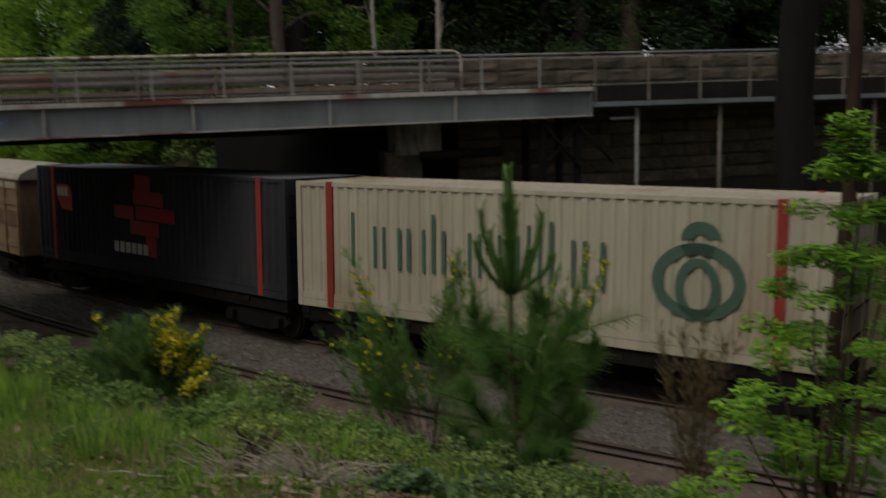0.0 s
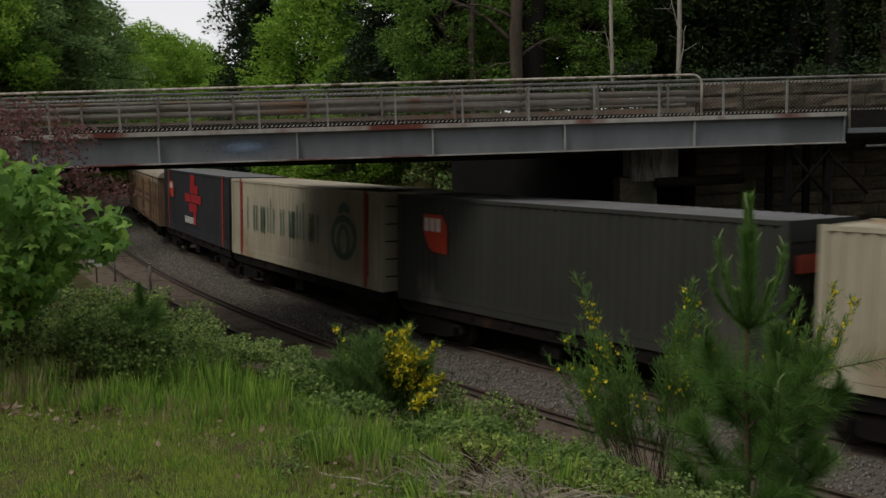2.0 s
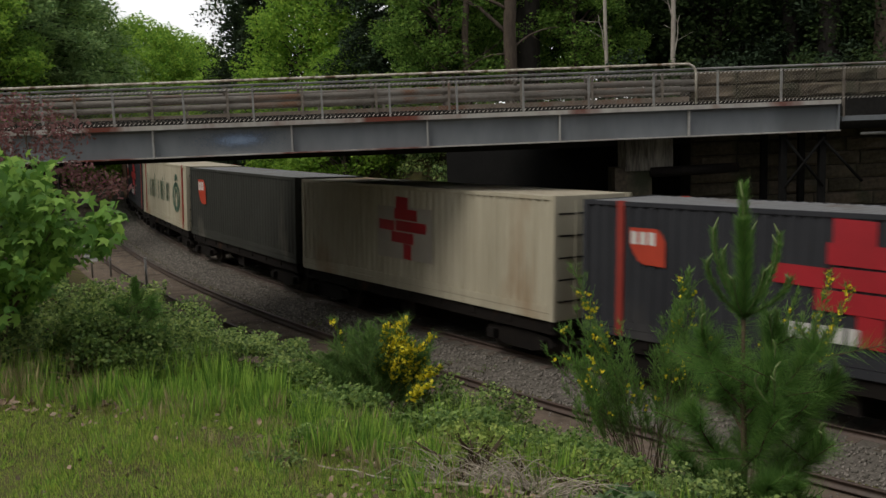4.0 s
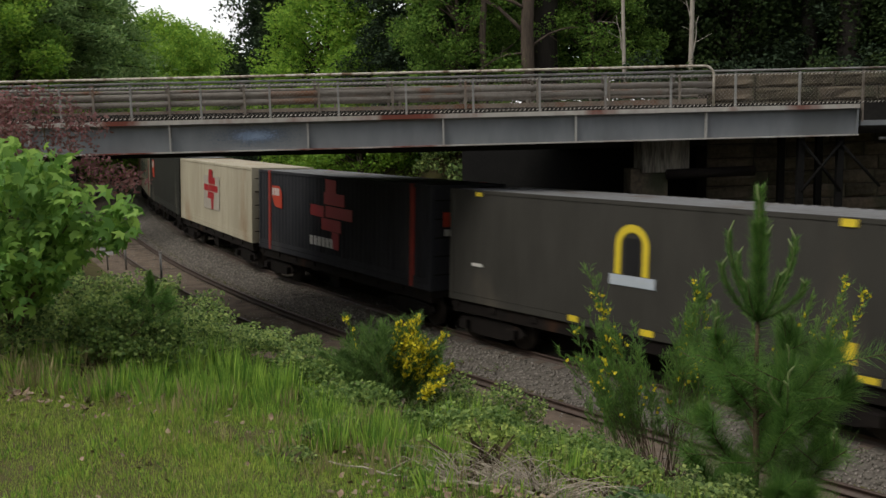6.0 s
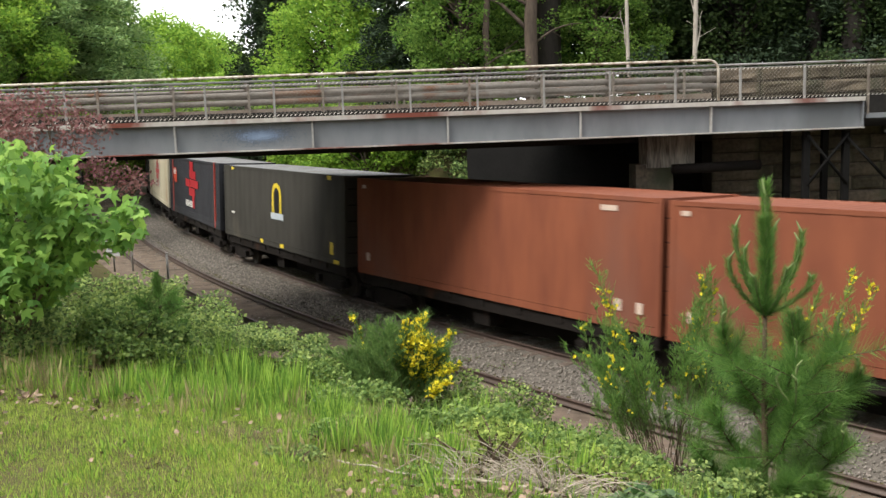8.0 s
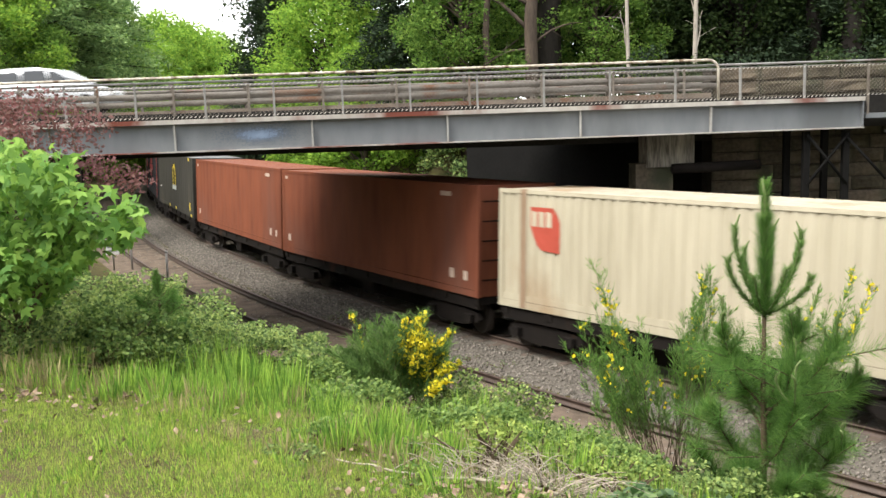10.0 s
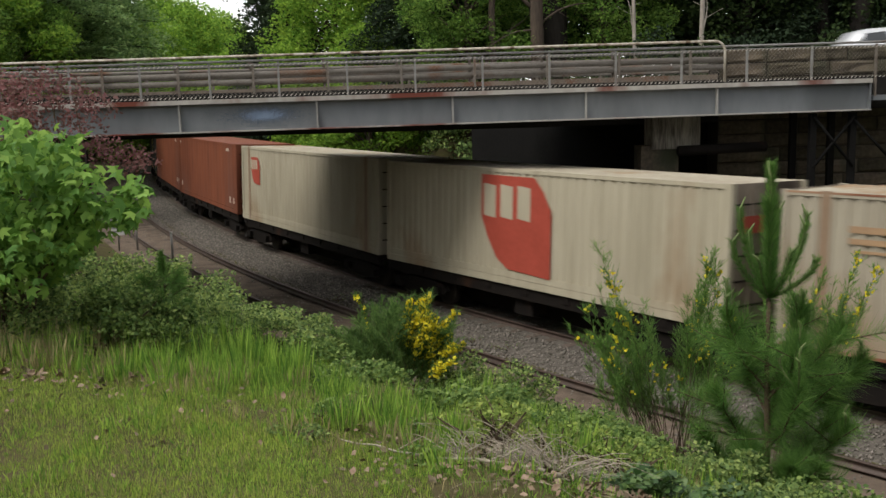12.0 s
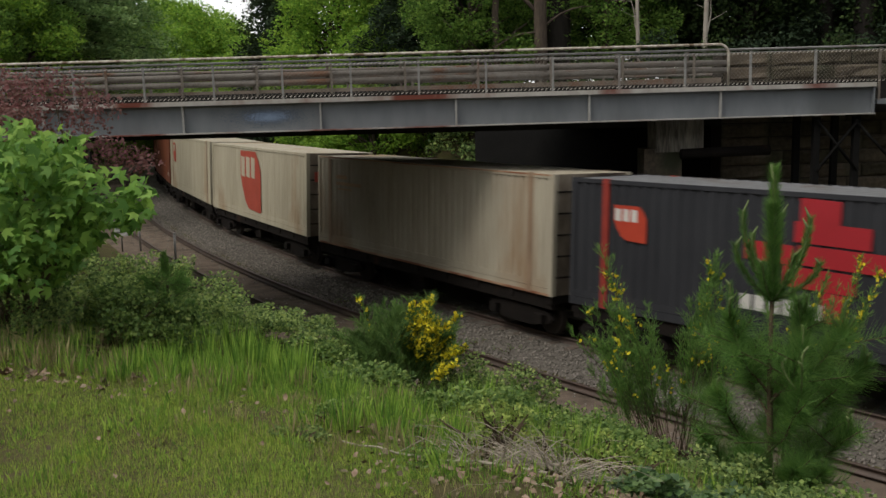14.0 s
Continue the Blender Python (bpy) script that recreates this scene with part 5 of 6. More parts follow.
def maple_leaves(at, size, droop):
    """Three-lobed leaves: a middle and two side diamonds that share the stalk end."""
    n = len(at)
    d = unit(n)
    d[:, 2] = d[:, 2] * 0.4 - droop
    d /= np.linalg.norm(d, axis=1, keepdims=True)
    nor = unit(n) * 0.55 + np.array((0, -0.75, 0.5))
    side = np.cross(d, nor)
    side /= np.linalg.norm(side, axis=1, keepdims=True)
    s = size * RNG.uniform(0.6, 1.25, (n, 1))
    pts = [at, at + (d * 0.45 + side * 0.2) * s, at + d * s, at + (d * 0.45 - side * 0.2) * s,
           at + (side * 0.3 - d * 0.02) * s, at + (d * 0.2 + side * 0.22) * s + 0, at + (side * 0.7 + d * 0.62) * s,
           at + (-side * 0.3 - d * 0.02) * s, at + (-side * 0.7 + d * 0.62) * s]
    v = np.stack(pts, 1).reshape(-1, 3)
    k = np.arange(n)[:, None] * 9
    f = np.concatenate([k + np.array(q) for q in ((0, 1, 2, 3), (0, 4, 6, 1), (0, 3, 8, 7))])
    return v, f


def maple_sapling(x, y, centres, r, per, size, label):
    z0 = ground_z(x, y)
    t = tagged(placed(new("maple_sapling"), pose(x, y, z0)), label, "sapling")
    for c in centres[::8]:
        bm = bmesh.new()
        tube(bm, limb_path((random.uniform(-0.15, 0.15), random.uniform(-0.1, 0.1), -0.1), c, 0.1), [0.018 * (1 - 0.75 * i / 5) for i in range(6)], 5, cap=False)
        part("stem", bm, M["twig"], t)
    v, f = maple_leaves(clumps(centres, r, per, 0.8), size, 0.5)
    ob = new("foliage", raw_mesh("foliage", v, f, M["leaf_maple"]))
    ob.parent = t


random.seed(5)
mc = []
for i in range(110):
    a, q = random.uniform(0, 6.283), math.sqrt(random.random())
    f = random.random()
    mc.append((q * math.cos(a) * (0.95 - 0.3 * f) - 0.1, q * math.sin(a) * 0.6, 0.72 + 1.3 * f * (1 - 0.2 * q * q)))
mc += [(0.85, 0, 1.2), (0.95, -0.1, 1.05), (0.8, 0.1, 0.9), (0.5, 0, 1.9), (-0.3, 0, 2.0), (0.1, 0.1, 1.95)]
mc += [(1.0, 0, 1.3), (1.05, 0, 1.42), (0.9, 0.1, 1.5), (0.95, 0, 1.36), (0.7, -0.1, 1.6)]
mc = [(min(x, 0.2) if z < 1.02 else min(x, 0.45) if z < 1.2 else x, y, z) for x, y, z in mc]
mc = [(x, y, max(z, 0.8 - 0.15 * x)) for x, y, z in mc]
mc = [(x, y, z + 3.65 - ground_z(-3.75, 8.1)) for x, y, z in mc]
maple_sapling(-3.75, 8.1, mc, 0.21, 26, 0.1, "bright green maple sapling with broad lobed leaves")

# purple plum behind it
random.seed(6)
pc = []
for i in range(70):
    a, q = random.uniform(0, 6.283), math.sqrt(random.random())
    pc.append((q * math.cos(a) * 1.5 - 1.0, q * math.sin(a) * 1.0, 3.3 + 1.35 * random.random() * (1 - 0.5 * q)))
pc += [(0.3 + 0.1 * i, random.uniform(-0.3, 0.3), 3.2 - 0.05 * i + random.uniform(-0.2, 0.2)) for i in range(9)]
bush("plum_tree", -6.45, 16.6, [(x, y, z + 2.0 - ground_z(-6.45, 16.6)) for x, y, z in pc], 0.36, 62, 0.085, "leaf_plum", "dark purple leaved plum tree beside the bridge", "tree", 8, flat=0.3, slim=0.55)


def broom(x, y, plumes, label, seed, spread=0.1, green="leaf_broom", twig_len=0.26, leaf_w=0.0036, fill=0):
    """Whip-like stems that rise from one foot and end in feathery plumes.
    plumes: tip x, tip y, tip z in the world, side shoots, where the leaves begin along the stem, share of flowering ends."""
    rnd = random.Random(seed)
    z0 = ground_z(x, y)
    t = tagged(placed(new("broom_bush"), pose(x, y, z0)), label, "shrub", "broom bushes")
    bm = bmesh.new()
    twigs, bloom = [], []
    plumes = list(plumes)
    for i in range(fill):
        a, b = rnd.sample(plumes[:len(plumes) - i], 2)
        f = rnd.random()
        plumes.append((a[0] + (b[0] - a[0]) * f, a[1] + rnd.gauss(0, 0.12), (a[2] + (b[2] - a[2]) * f) - rnd.uniform(0.05, 0.45), 28, 0.62, 0.02))
    for tx, ty, tz, n, begin, flowering in plumes:
        foot = Vector((rnd.gauss(0, spread), rnd.gauss(0, spread * 0.7), -0.08))
        tip = Vector((tx - x, ty - y, tz - z0))
        bow = rnd.uniform(1.2, 1.7)
        wave = Vector((rnd.gauss(0, 0.03), rnd.gauss(0, 0.03), 0))

        def at(u):
            d = tip - foot
            return foot + Vector((d.x * u ** bow, d.y * u ** bow, d.z * u)) + wave * math.sin(u * 7)

        tube(bm, [at(k / 8) for k in range(9)], [0.0075 * (1 - 0.8 * k / 8) for k in range(9)], 4, cap=False)
        for k in range(n):
            u = begin + (1 - begin) * rnd.random() ** 0.85
            c = at(u)
            way = (at(min(1.0, u + 0.05)) - at(u - 0.05)).normalized()
            L = twig_len * (1.25 - 0.8 * (u - begin) / (1 - begin)) * rnd.uniform(0.5, 1.1)
            d = (way * 0.8 + Vector((rnd.gauss(0, 0.42), rnd.gauss(0, 0.42), rnd.uniform(0.0, 0.35)))).normalized()
            end = c + d * L
            twigs.append((c, end, 0.003))
            for m in range(8):
                g = c.lerp(end, rnd.uniform(0.15, 1.0))
                twigs.append((g, g + (d + Vector((rnd.gauss(0, 0.45), rnd.gauss(0, 0.45), rnd.gauss(0.25, 0.3)))) * rnd.uniform(0.03, 0.075), leaf_w))
            if u > begin + (1 - begin) * 0.3 and rnd.random() < flowering:
                for m in range(rnd.randint(2, 5)):
                    bloom.append(c.lerp(end, rnd.uniform(0.4, 1.0)) + Vector((rnd.gauss(0, 0.012), rnd.gauss(0, 0.012), rnd.gauss(0, 0.012))))
    part("branchwork", bm, M["twig"], t)
    A = np.array([q[0] for q in twigs])
    B = np.array([q[1] for q in twigs])
    side = np.cross(B - A, unit(len(A)))
    side *= np.array([q[2] for q in twigs])[:, None] / (np.linalg.norm(side, axis=1, keepdims=True) + 1e-9)
    mid = (A + B) / 2
    v = np.stack([A, mid + side, B, mid - side], 1).reshape(-1, 3)
    ob = new("foliage", raw_mesh("foliage", v, np.arange(len(v)).reshape(-1, 4), M[green]))
    ob.parent = t
    if bloom:
        # two crossed petals to a flower
        at2 = np.repeat(np.array(bloom), 2, axis=0)
        ob = new("blossom", leaf_mesh("blossom", at2, 0.04, M["flower"], flat=0.1, slim=0.9))
        ob.parent = t
        tagged(ob, "bright yellow pea flowers")


def low_broom():
    """A low rounded bush, one flank in full flower."""
    rnd = random.Random(17)
    plumes = []
    for i in range(95):
        dx, dy = rnd.uniform(-0.86, 0.66), rnd.gauss(0, 0.22)
        top = 3.66 - 0.5 * (dx / 0.8) ** 2 - abs(dy) * 0.3 + rnd.gauss(-0.1, 0.12)
        gold = 0.95 if dx > 0.14 and rnd.random() < 0.75 else 0.0
        plumes.append((-0.62 + dx, 9.9 + dy, top + (0.08 if gold else 0), 44, 0.35, gold))
    plumes.append((-1.02, 9.9, 3.74, 30, 0.5, 0.25))
    broom(-0.62, 9.9, plumes, "low green broom bush with a patch of yellow flowers", 4, 0.14, "leaf_broom_dark", 0.2)


low_broom()
broom(2.3, 10.3, ((1.65, 10.2, 3.9, 46, 0.62, 0.4), (1.54, 10.3, 4.15, 16, 0.8, 0.0), (1.24, 10.1, 3.28, 34, 0.62, 0.2), (1.45, 10.4, 3.42, 40, 0.55, 0.15), (1.85, 10.2, 3.45, 50, 0.5, 0.05), (2.1, 10.4, 3.42, 55, 0.5, 0.05), (1.62, 10.0, 3.2, 40, 0.5, 0.05), (1.95, 10.1, 3.1, 40, 0.45, 0.0), (1.75, 10.5, 3.6, 40, 0.6, 0.2), (2.0, 10.5, 2.9, 26, 0.4, 0.0), (1.4, 10.3, 2.9, 26, 0.5, 0.0)), "leggy green broom bush with a few yellow flowers", 6, 0.12, fill=30)
broom(2.5, 10.6, ((2.84, 10.4, 4.06, 120, 0.45, 0.1), (2.92, 10.5, 3.9, 90, 0.45, 0.15), (3.06, 10.4, 3.6, 80, 0.45, 0.03), (2.6, 10.5, 3.5, 80, 0.45, 0.03), (2.72, 10.3, 3.75, 100, 0.45, 0.04), (2.5, 10.6, 3.1, 60, 0.4, 0.0), (2.9, 10.6, 3.2, 70, 0.4, 0.0), (3.2, 10.6, 3.2, 60, 0.4, 0.0), (2.3, 10.7, 2.9, 40, 0.4, 0.0)), "tall green broom bush with yellow tips", 7, 0.1, fill=16)
broom(3.6, 10.5, ((4.64, 10.4, 3.84, 60, 0.6, 0.3), (4.4, 10.4, 3.95, 60, 0.55, 0.2), (4.05, 10.4, 3.78, 80, 0.5, 0.03), (3.75, 10.5, 3.85, 80, 0.5, 0.0), (3.4, 10.5, 3.6, 70, 0.45, 0.0), (4.2, 10.6, 3.45, 60, 0.5, 0.05), (3.9, 10.6, 3.2, 60, 0.45, 0.0), (3.6, 10.6, 3.1, 60, 0.4, 0.0)), "green broom bush behind the young pine", 9, 0.1, fill=16)
broom(4.3, 7.6, tuple((4.3 + 0.07 * i - 0.45, 7.6 + 0.1 * (i % 3 - 1), 3.75 - 0.12 * (i % 4), 34, 0.35, 0.0) for i in range(13)), "brown half dead broom bush", 12, 0.08, "leaf_brown")


def young_pine(x, y, top, junction, candles, branches, label, seed, scale=1.0):
    """A leader over a whorl of curved candles, above tiers of long-needled branches.
    candles: tip dx, dy, dz from the whorl. branches: root z, tip dx, dy, z over the foot, candles at the tip, their length."""
    rnd = random.Random(seed)
    z0 = ground_z(x, y)
    t = tagged(placed(new("young_pine"), pose(x, y, z0)), label, "pine tree", "young pines")
    wood = bmesh.new()
    needles_at, needles_dir = [], []
    J, T = junction - z0, top - z0

    def dress(a, b, n, length, tilt, sag=0.0):
        d = (b - a).normalized()
        for i in range(n):
            c = a.lerp(b, rnd.random())
            s = Vector((rnd.gauss(0, 1), rnd.gauss(0, 1), rnd.gauss(0, 1)))
            s = (s - d * s.dot(d)).normalized()
            needles_at.append(c)
            needles_dir.append((d * tilt * rnd.uniform(0.6, 1.4) + s - Vector((0, 0, sag))).normalized() * length * rnd.uniform(0.65, 1.1))

    def candle_at(base, d, r, per):
        """A shoot that leaves outwards, turns upright and hooks at its tip."""
        L = d.length
        hook = Vector((rnd.choice((-1, 1)) * 0.06, rnd.uniform(-0.03, 0.03), 0.0)) * min(1.0, L * 2)
        p = []
        for k in range(9):
            u = k / 8
            o = 1 - (1 - u) ** 2.0
            p.append(base + Vector((d.x * o, d.y * o, d.z * u)) + hook * max(0.0, (u - 0.8) / 0.2) ** 2)
        bm = bmesh.new()
        tube(bm, p, [r, r, r, r, r, r * 1.1, r * 1.3, r * 1.5, r * 0.6], 6)
        part("candle", bm, M["candle"], t, smooth=True)
        for a, b in zip(p[:7], p[1:8]):
            dress(a, b, int(per * L / 8), 0.085 * scale, 1.3)

    tube(wood, [(0, 0, -0.2), (0.02, 0, J * 0.4), (0.0, 0.01, J * 0.75), (0, 0, J)], [0.036 * scale, 0.03 * scale, 0.022 * scale, 0.018 * scale], 7)
    lead, tip = Vector((0, 0, J)), Vector((-0.01, 0, T))
    bm = bmesh.new()
    tube(bm, [lead, lead.lerp(tip, 0.5) + Vector((0.01, 0, 0)), lead.lerp(tip, 0.88), tip + Vector((-0.03, 0, 0))], [0.016 * scale, 0.016 * scale, 0.022 * scale, 0.01 * scale], 7)
    part("leading_candle", bm, M["candle"], t, "pale upright leading shoot", smooth=True)
    dress(lead, lead.lerp(tip, 0.7), int(3000 * scale), 0.155 * scale, 1.0)
    dress(lead.lerp(tip, 0.6), lead.lerp(tip, 0.97), int(1300 * scale), 0.11 * scale, 1.4)
    dress(lead.lerp(Vector((0, 0, 0)), 0.45), lead, int(420 * scale), 0.19 * scale, 0.5, 0.3)
    for dx, dy, dz in candles:
        candle_at(lead, Vector((dx, dy, dz)), 0.009 * scale, 1600)
    for root_z, dx, dy, tz, n, length in branches:
        root, end = Vector((0, 0, root_z)), Vector((dx, dy, tz))
        knee = root.lerp(end, 0.55) - Vector((0, 0, 0.22 * (tz - root_z)))
        p = [root, root.lerp(knee, 0.5) + Vector((0, 0, 0.01)), knee, knee.lerp(end, 0.55) - Vector((0, 0, 0.02)), end]
        tube(wood, p, [0.014 * scale, 0.013 * scale, 0.011 * scale, 0.009 * scale, 0.008 * scale], 5, cap=False)
        L = (end - root).length
        dress(p[1], knee, int(300 * L), 0.25 * scale, 0.5)
        dress(knee, p[3], int(440 * L), 0.25 * scale, 0.65)
        dress(p[3], end, int(640 * L), 0.22 * scale, 0.9)
        dress(end - (end - p[3]) * 0.25, end, int(260 * scale), 0.17 * scale, 1.8)
        for k in range(5):
            # side twigs with tufts of their own
            f = rnd.uniform(0.3, 0.9)
            c = root.lerp(end, f) - Vector((0, 0, 0.1 * (tz - root_z)))
            e = c + Vector((rnd.gauss(dx * 0.25, 0.2), rnd.gauss(dy * 0.25, 0.2), rnd.uniform(0.02, 0.28))) * scale
            tube(wood, [c, e], [0.007 * scale, 0.005 * scale], 4, cap=False)
            dress(c, e, int(150 * scale), 0.24 * scale, 0.8)
        for k in range(n):
            w = 6.283 * (k + rnd.random() * 0.6) / max(1, n)
            lean = 0.0 if k == 0 else 0.4
            candle_at(end, Vector((math.cos(w) * lean * length, math.sin(w) * lean * length, length * (1.0 if k == 0 else rnd.uniform(0.5, 0.85)))), 0.009 * scale, 800)
    part("branch_frame", wood, M["twig"], t, smooth=True)
    a, d = np.array(needles_at), np.array(needles_dir)
    side = np.cross(d, unit(len(d)))
    side /= np.linalg.norm(side, axis=1, keepdims=True)
    w = 0.0022 * scale
    v = np.stack([a - side * w, a + side * w, a + d], 1).reshape(-1, 3)
    ob = new("needles", raw_mesh("needles", v, np.arange(len(v)).reshape(-1, 3), M["needle"]))
    ob.parent = t


young_pine(2.66, 8.0, 5.23, 4.07,
           ((-0.26, 0.05, 0.86), (-0.36, -0.1, 0.58), (0.33, 0.05, 0.79), (0.25, -0.12, 0.72), (0.13, 0.25, 0.8), (0.33, -0.2, 0.4), (-0.16, -0.22, 0.42), (-0.1, 0.3, 0.6), (0.06, -0.3, 0.5)),
           ((1.3, -0.34, 0.05, 1.95, 2, 0.34), (1.25, 0.62, 0.0, 1.84, 3, 0.28), (1.3, 0.42, 0.35, 1.9, 2, 0.2), (0.75, 0.12, -0.42, 1.42, 3, 0.4), (0.45, 0.6, -0.2, 1.0, 2, 0.22),
            (0.4, -0.22, -0.3, 0.85, 0, 0.1), (0.9, 0.84, 0.1, 1.5, 2, 0.2), (0.75, -0.46, -0.05, 1.32, 1, 0.14), (1.1, -0.1, 0.5, 1.6, 1, 0.2), (0.8, 0.25, 0.5, 1.2, 0, 0.1),
            (0.3, 0.34, -0.36, 0.72, 1, 0.12), (0.4, -0.5, 0.12, 0.86, 0, 0.1), (0.3, 0.05, -0.5, 0.8, 0, 0.1), (1.2, 0.2, -0.2, 1.75, 1, 0.2), (0.5, 0.7, 0.3, 0.95, 0, 0.1)),
           "young green pine with upright curved candles", 3)
young_pine(-2.75, 8.9, ground_z(-2.75, 8.9) + 0.85, ground_z(-2.75, 8.9) + 0.6, ((0.06, 0, 0.14), (-0.05, 0.03, 0.16)), tuple((0.16 + 0.07 * i, 0.2 * math.cos(2.4 * i), 0.2 * math.sin(2.4 * i), 0.36 + 0.06 * i, 0, 0.1) for i in range(6)), "small pine seedling in the brambles", 5, 0.55)

# lime green sapling on a slim dark trunk
random.seed(8)
sc = []
for tier in range(9):
    f = tier / 8
    for i in range(16 - tier):
        a = random.uniform(0, 6.283)
        r = (1.2 - 1.0 * f) * math.sqrt(random.random())
        sc.append((r * math.cos(a), r * math.sin(a) * 0.7, 2.7 + 2.55 * f + 0.16 * r + random.uniform(-0.05, 0.05) - ground_z(4.4, 5.75)))
sc += [(0, 0, 5.3 + 0.06 * i - ground_z(4.4, 5.75)) for i in range(6)]
bush("fir_sapling", 4.4, 5.75, sc, 0.17, 90, 0.085, "leaf_lime", "lime green sapling with fresh layered sprays", "sapling", 16, flat=0.8, slim=0.4, squash=0.45)
bare_tree(4.98, 6.6, 8.5, 0.06, "slim red brown trunk beside the sapling", "bark_red")


def dead_tangle(x, y, w, n, seed, label, mat="dead", reach=(0.25, 0.85), thick=(0.0018, 0.005)):
    """Bunches of dry stems that arch out of their feet, and loose ones on the ground."""
    rnd = random.Random(seed)
    verts, faces = [], []
    foot, aim = (x, y), 0.0
    for i in range(n):
        if i % 20 == 0:
            foot, aim = (x + rnd.gauss(0, w * 0.45), y + rnd.gauss(0, w * 0.3)), rnd.uniform(0, 6.283)
        loose = i % 20 > 14
        px, py = foot[0] + rnd.gauss(0, 0.2 if loose else 0.04), foot[1] + rnd.gauss(0, 0.2 if loose else 0.04)
        a, L = aim + rnd.gauss(0, 0.7), rnd.uniform(*reach)
        d = Vector((math.cos(a), math.sin(a), 0))
        bend = Vector((-d.y, d.x, 0)) * rnd.gauss(0, 0.18) * L
        lift = 0.02 if loose else rnd.uniform(0.1, 0.55) * L
        g0 = ground_z(px, py)
        g1 = ground_z(px + d.x * L, py + d.y * L)
        r = rnd.uniform(*thick)
        k = len(verts)
        for j in range(6):
            u = j / 5
            z = g0 + (g1 - g0) * u + 0.012 + lift * math.sin(1.8 * u) + rnd.gauss(0, 0.008)
            c = Vector((px, py, z)) + Vector((d.x, d.y, 0)) * L * u + bend * u * u
            q = r * (1 - 0.7 * u)
            verts += [c + Vector((-d.y * q, d.x * q, -q)), c + Vector((d.y * q, -d.x * q, -q)), c + Vector((0, 0, q))]
        for m in range(5):
            o = k + 3 * m
            faces += [(o, o + 1, o + 4, o + 3), (o + 1, o + 2, o + 5, o + 4), (o + 2, o, o + 3, o + 5)]
    tagged(new("dead_stems", raw_mesh("dead_stems", verts, faces, M[mat])), label, "dead stems", kind="stuff")


dead_tangle(0.4, 5.6, 0.5, 380, 3, "tangle of dry grey dead stems on the ground", "dead", (0.18, 0.55), (0.0016, 0.0042))
dead_tangle(-3.75, 7.9, 0.9, 420, 4, "dry straw and dead stems at the bank's edge", "straw", (0.2, 0.6), (0.0014, 0.003))
dead_tangle(-0.9, 9.3, 0.6, 200, 5, "dry brown stems under the broom", "dead", (0.2, 0.6))


def fallen_branch():
    """One long crooked stick lying in the grass."""
    rnd = random.Random(2)
    t = tagged(new("fallen_branch"), "long crooked grey stick lying in the grass", "stick")
    bm = bmesh.new()
    p = []
    for k in range(12):
        x, y = -0.75 + 0.12 * k, 5.75 - 0.055 * k + rnd.gauss(0, 0.015)
        p.append((x, y, ground_z(x, y) + 0.03 + rnd.uniform(0, 0.02)))
    tube(bm, p, [0.006 + 0.0007 * k for k in range(12)], 6)
    part("stick", bm, M["dead"], t, smooth=True)
    for k in (3, 6, 8):
        bm = bmesh.new()
        q = Vector(p[k])
        tube(bm, [q, q + Vector((0.12, 0.1, 0.03)), q + Vector((0.22, 0.26, 0.02))], [0.006, 0.004, 0.002], 5)
        part("twig", bm, M["dead"], t, smooth=True)


fallen_branch()


def big_litter(spots, seed):
    """Large curled dead leaves, each a folded blade of six faces."""
    rnd = random.Random(seed)
    verts, faces = [], []
    for x, y, w, n in spots:
        for i in range(n):
            px, py = rnd.gauss(x, w), rnd.gauss(y, w * 0.6)
            L, a = rnd.uniform(0.045, 0.1), rnd.uniform(0, 6.283)
            m = pose(px, py, ground_z(px, py) + 0.025, rnd.gauss(0, 25), rnd.gauss(0, 25), math.degrees(a))
            k = len(verts)
            curl = rnd.uniform(0.1, 0.35)
            for u, h in ((0, 0.0), (0.3, 0.3), (0.65, 0.26), (1.0, 0.02)):
                z = curl * L * (2 * u - 1) ** 2
                for v in (-1, 0, 1):
                    verts.append(m @ Vector((L * (u - 0.5), v * h * L, z + abs(v) * curl * L * 0.6)))
            for j in range(3):
                for v in range(2):
                    o = k + 3 * j + v
                    faces.append((o, o + 1, o + 4, o + 3))
    tagged(new("fallen_leaves", raw_mesh("fallen_leaves", verts, faces, M["dead_leaf"])), "large curled pale brown dead leaves", "leaf litter", kind="stuff")


def fallen_leaves(spots, seed):
    rnd = random.Random(seed)
    at = []
    for x, y, w, n in spots:
        for i in range(n):
            px, py = rnd.gauss(x, w), rnd.gauss(y, w * 0.6)
            at.append((px, py, ground_z(px, py) + rnd.uniform(0.01, 0.05)))
    tagged(new("fallen_leaves", leaf_mesh("fallen_leaves", at, 0.05, M["dead_leaf"], flat=0.55, slim=0.7)), "curled brown fallen leaves in the grass", "leaf litter", kind="stuff")


big_litter(((1.0, 5.35, 0.3, 46), (1.5, 5.6, 0.3, 30), (0.3, 5.9, 0.5, 24), (-0.3, 6.3, 0.4, 18), (-3.2, 7.1, 0.4, 26), (-0.6, 7.0, 0.6, 16)), 9)
fallen_leaves(((1.0, 5.2, 0.55, 620), (-3.1, 7.0, 0.5, 160), (0.1, 6.2, 0.6, 220), (0.3, 5.3, 0.5, 200), (1.9, 6.0, 0.5, 260), (-1.6, 6.0, 1.2, 90)), 4)


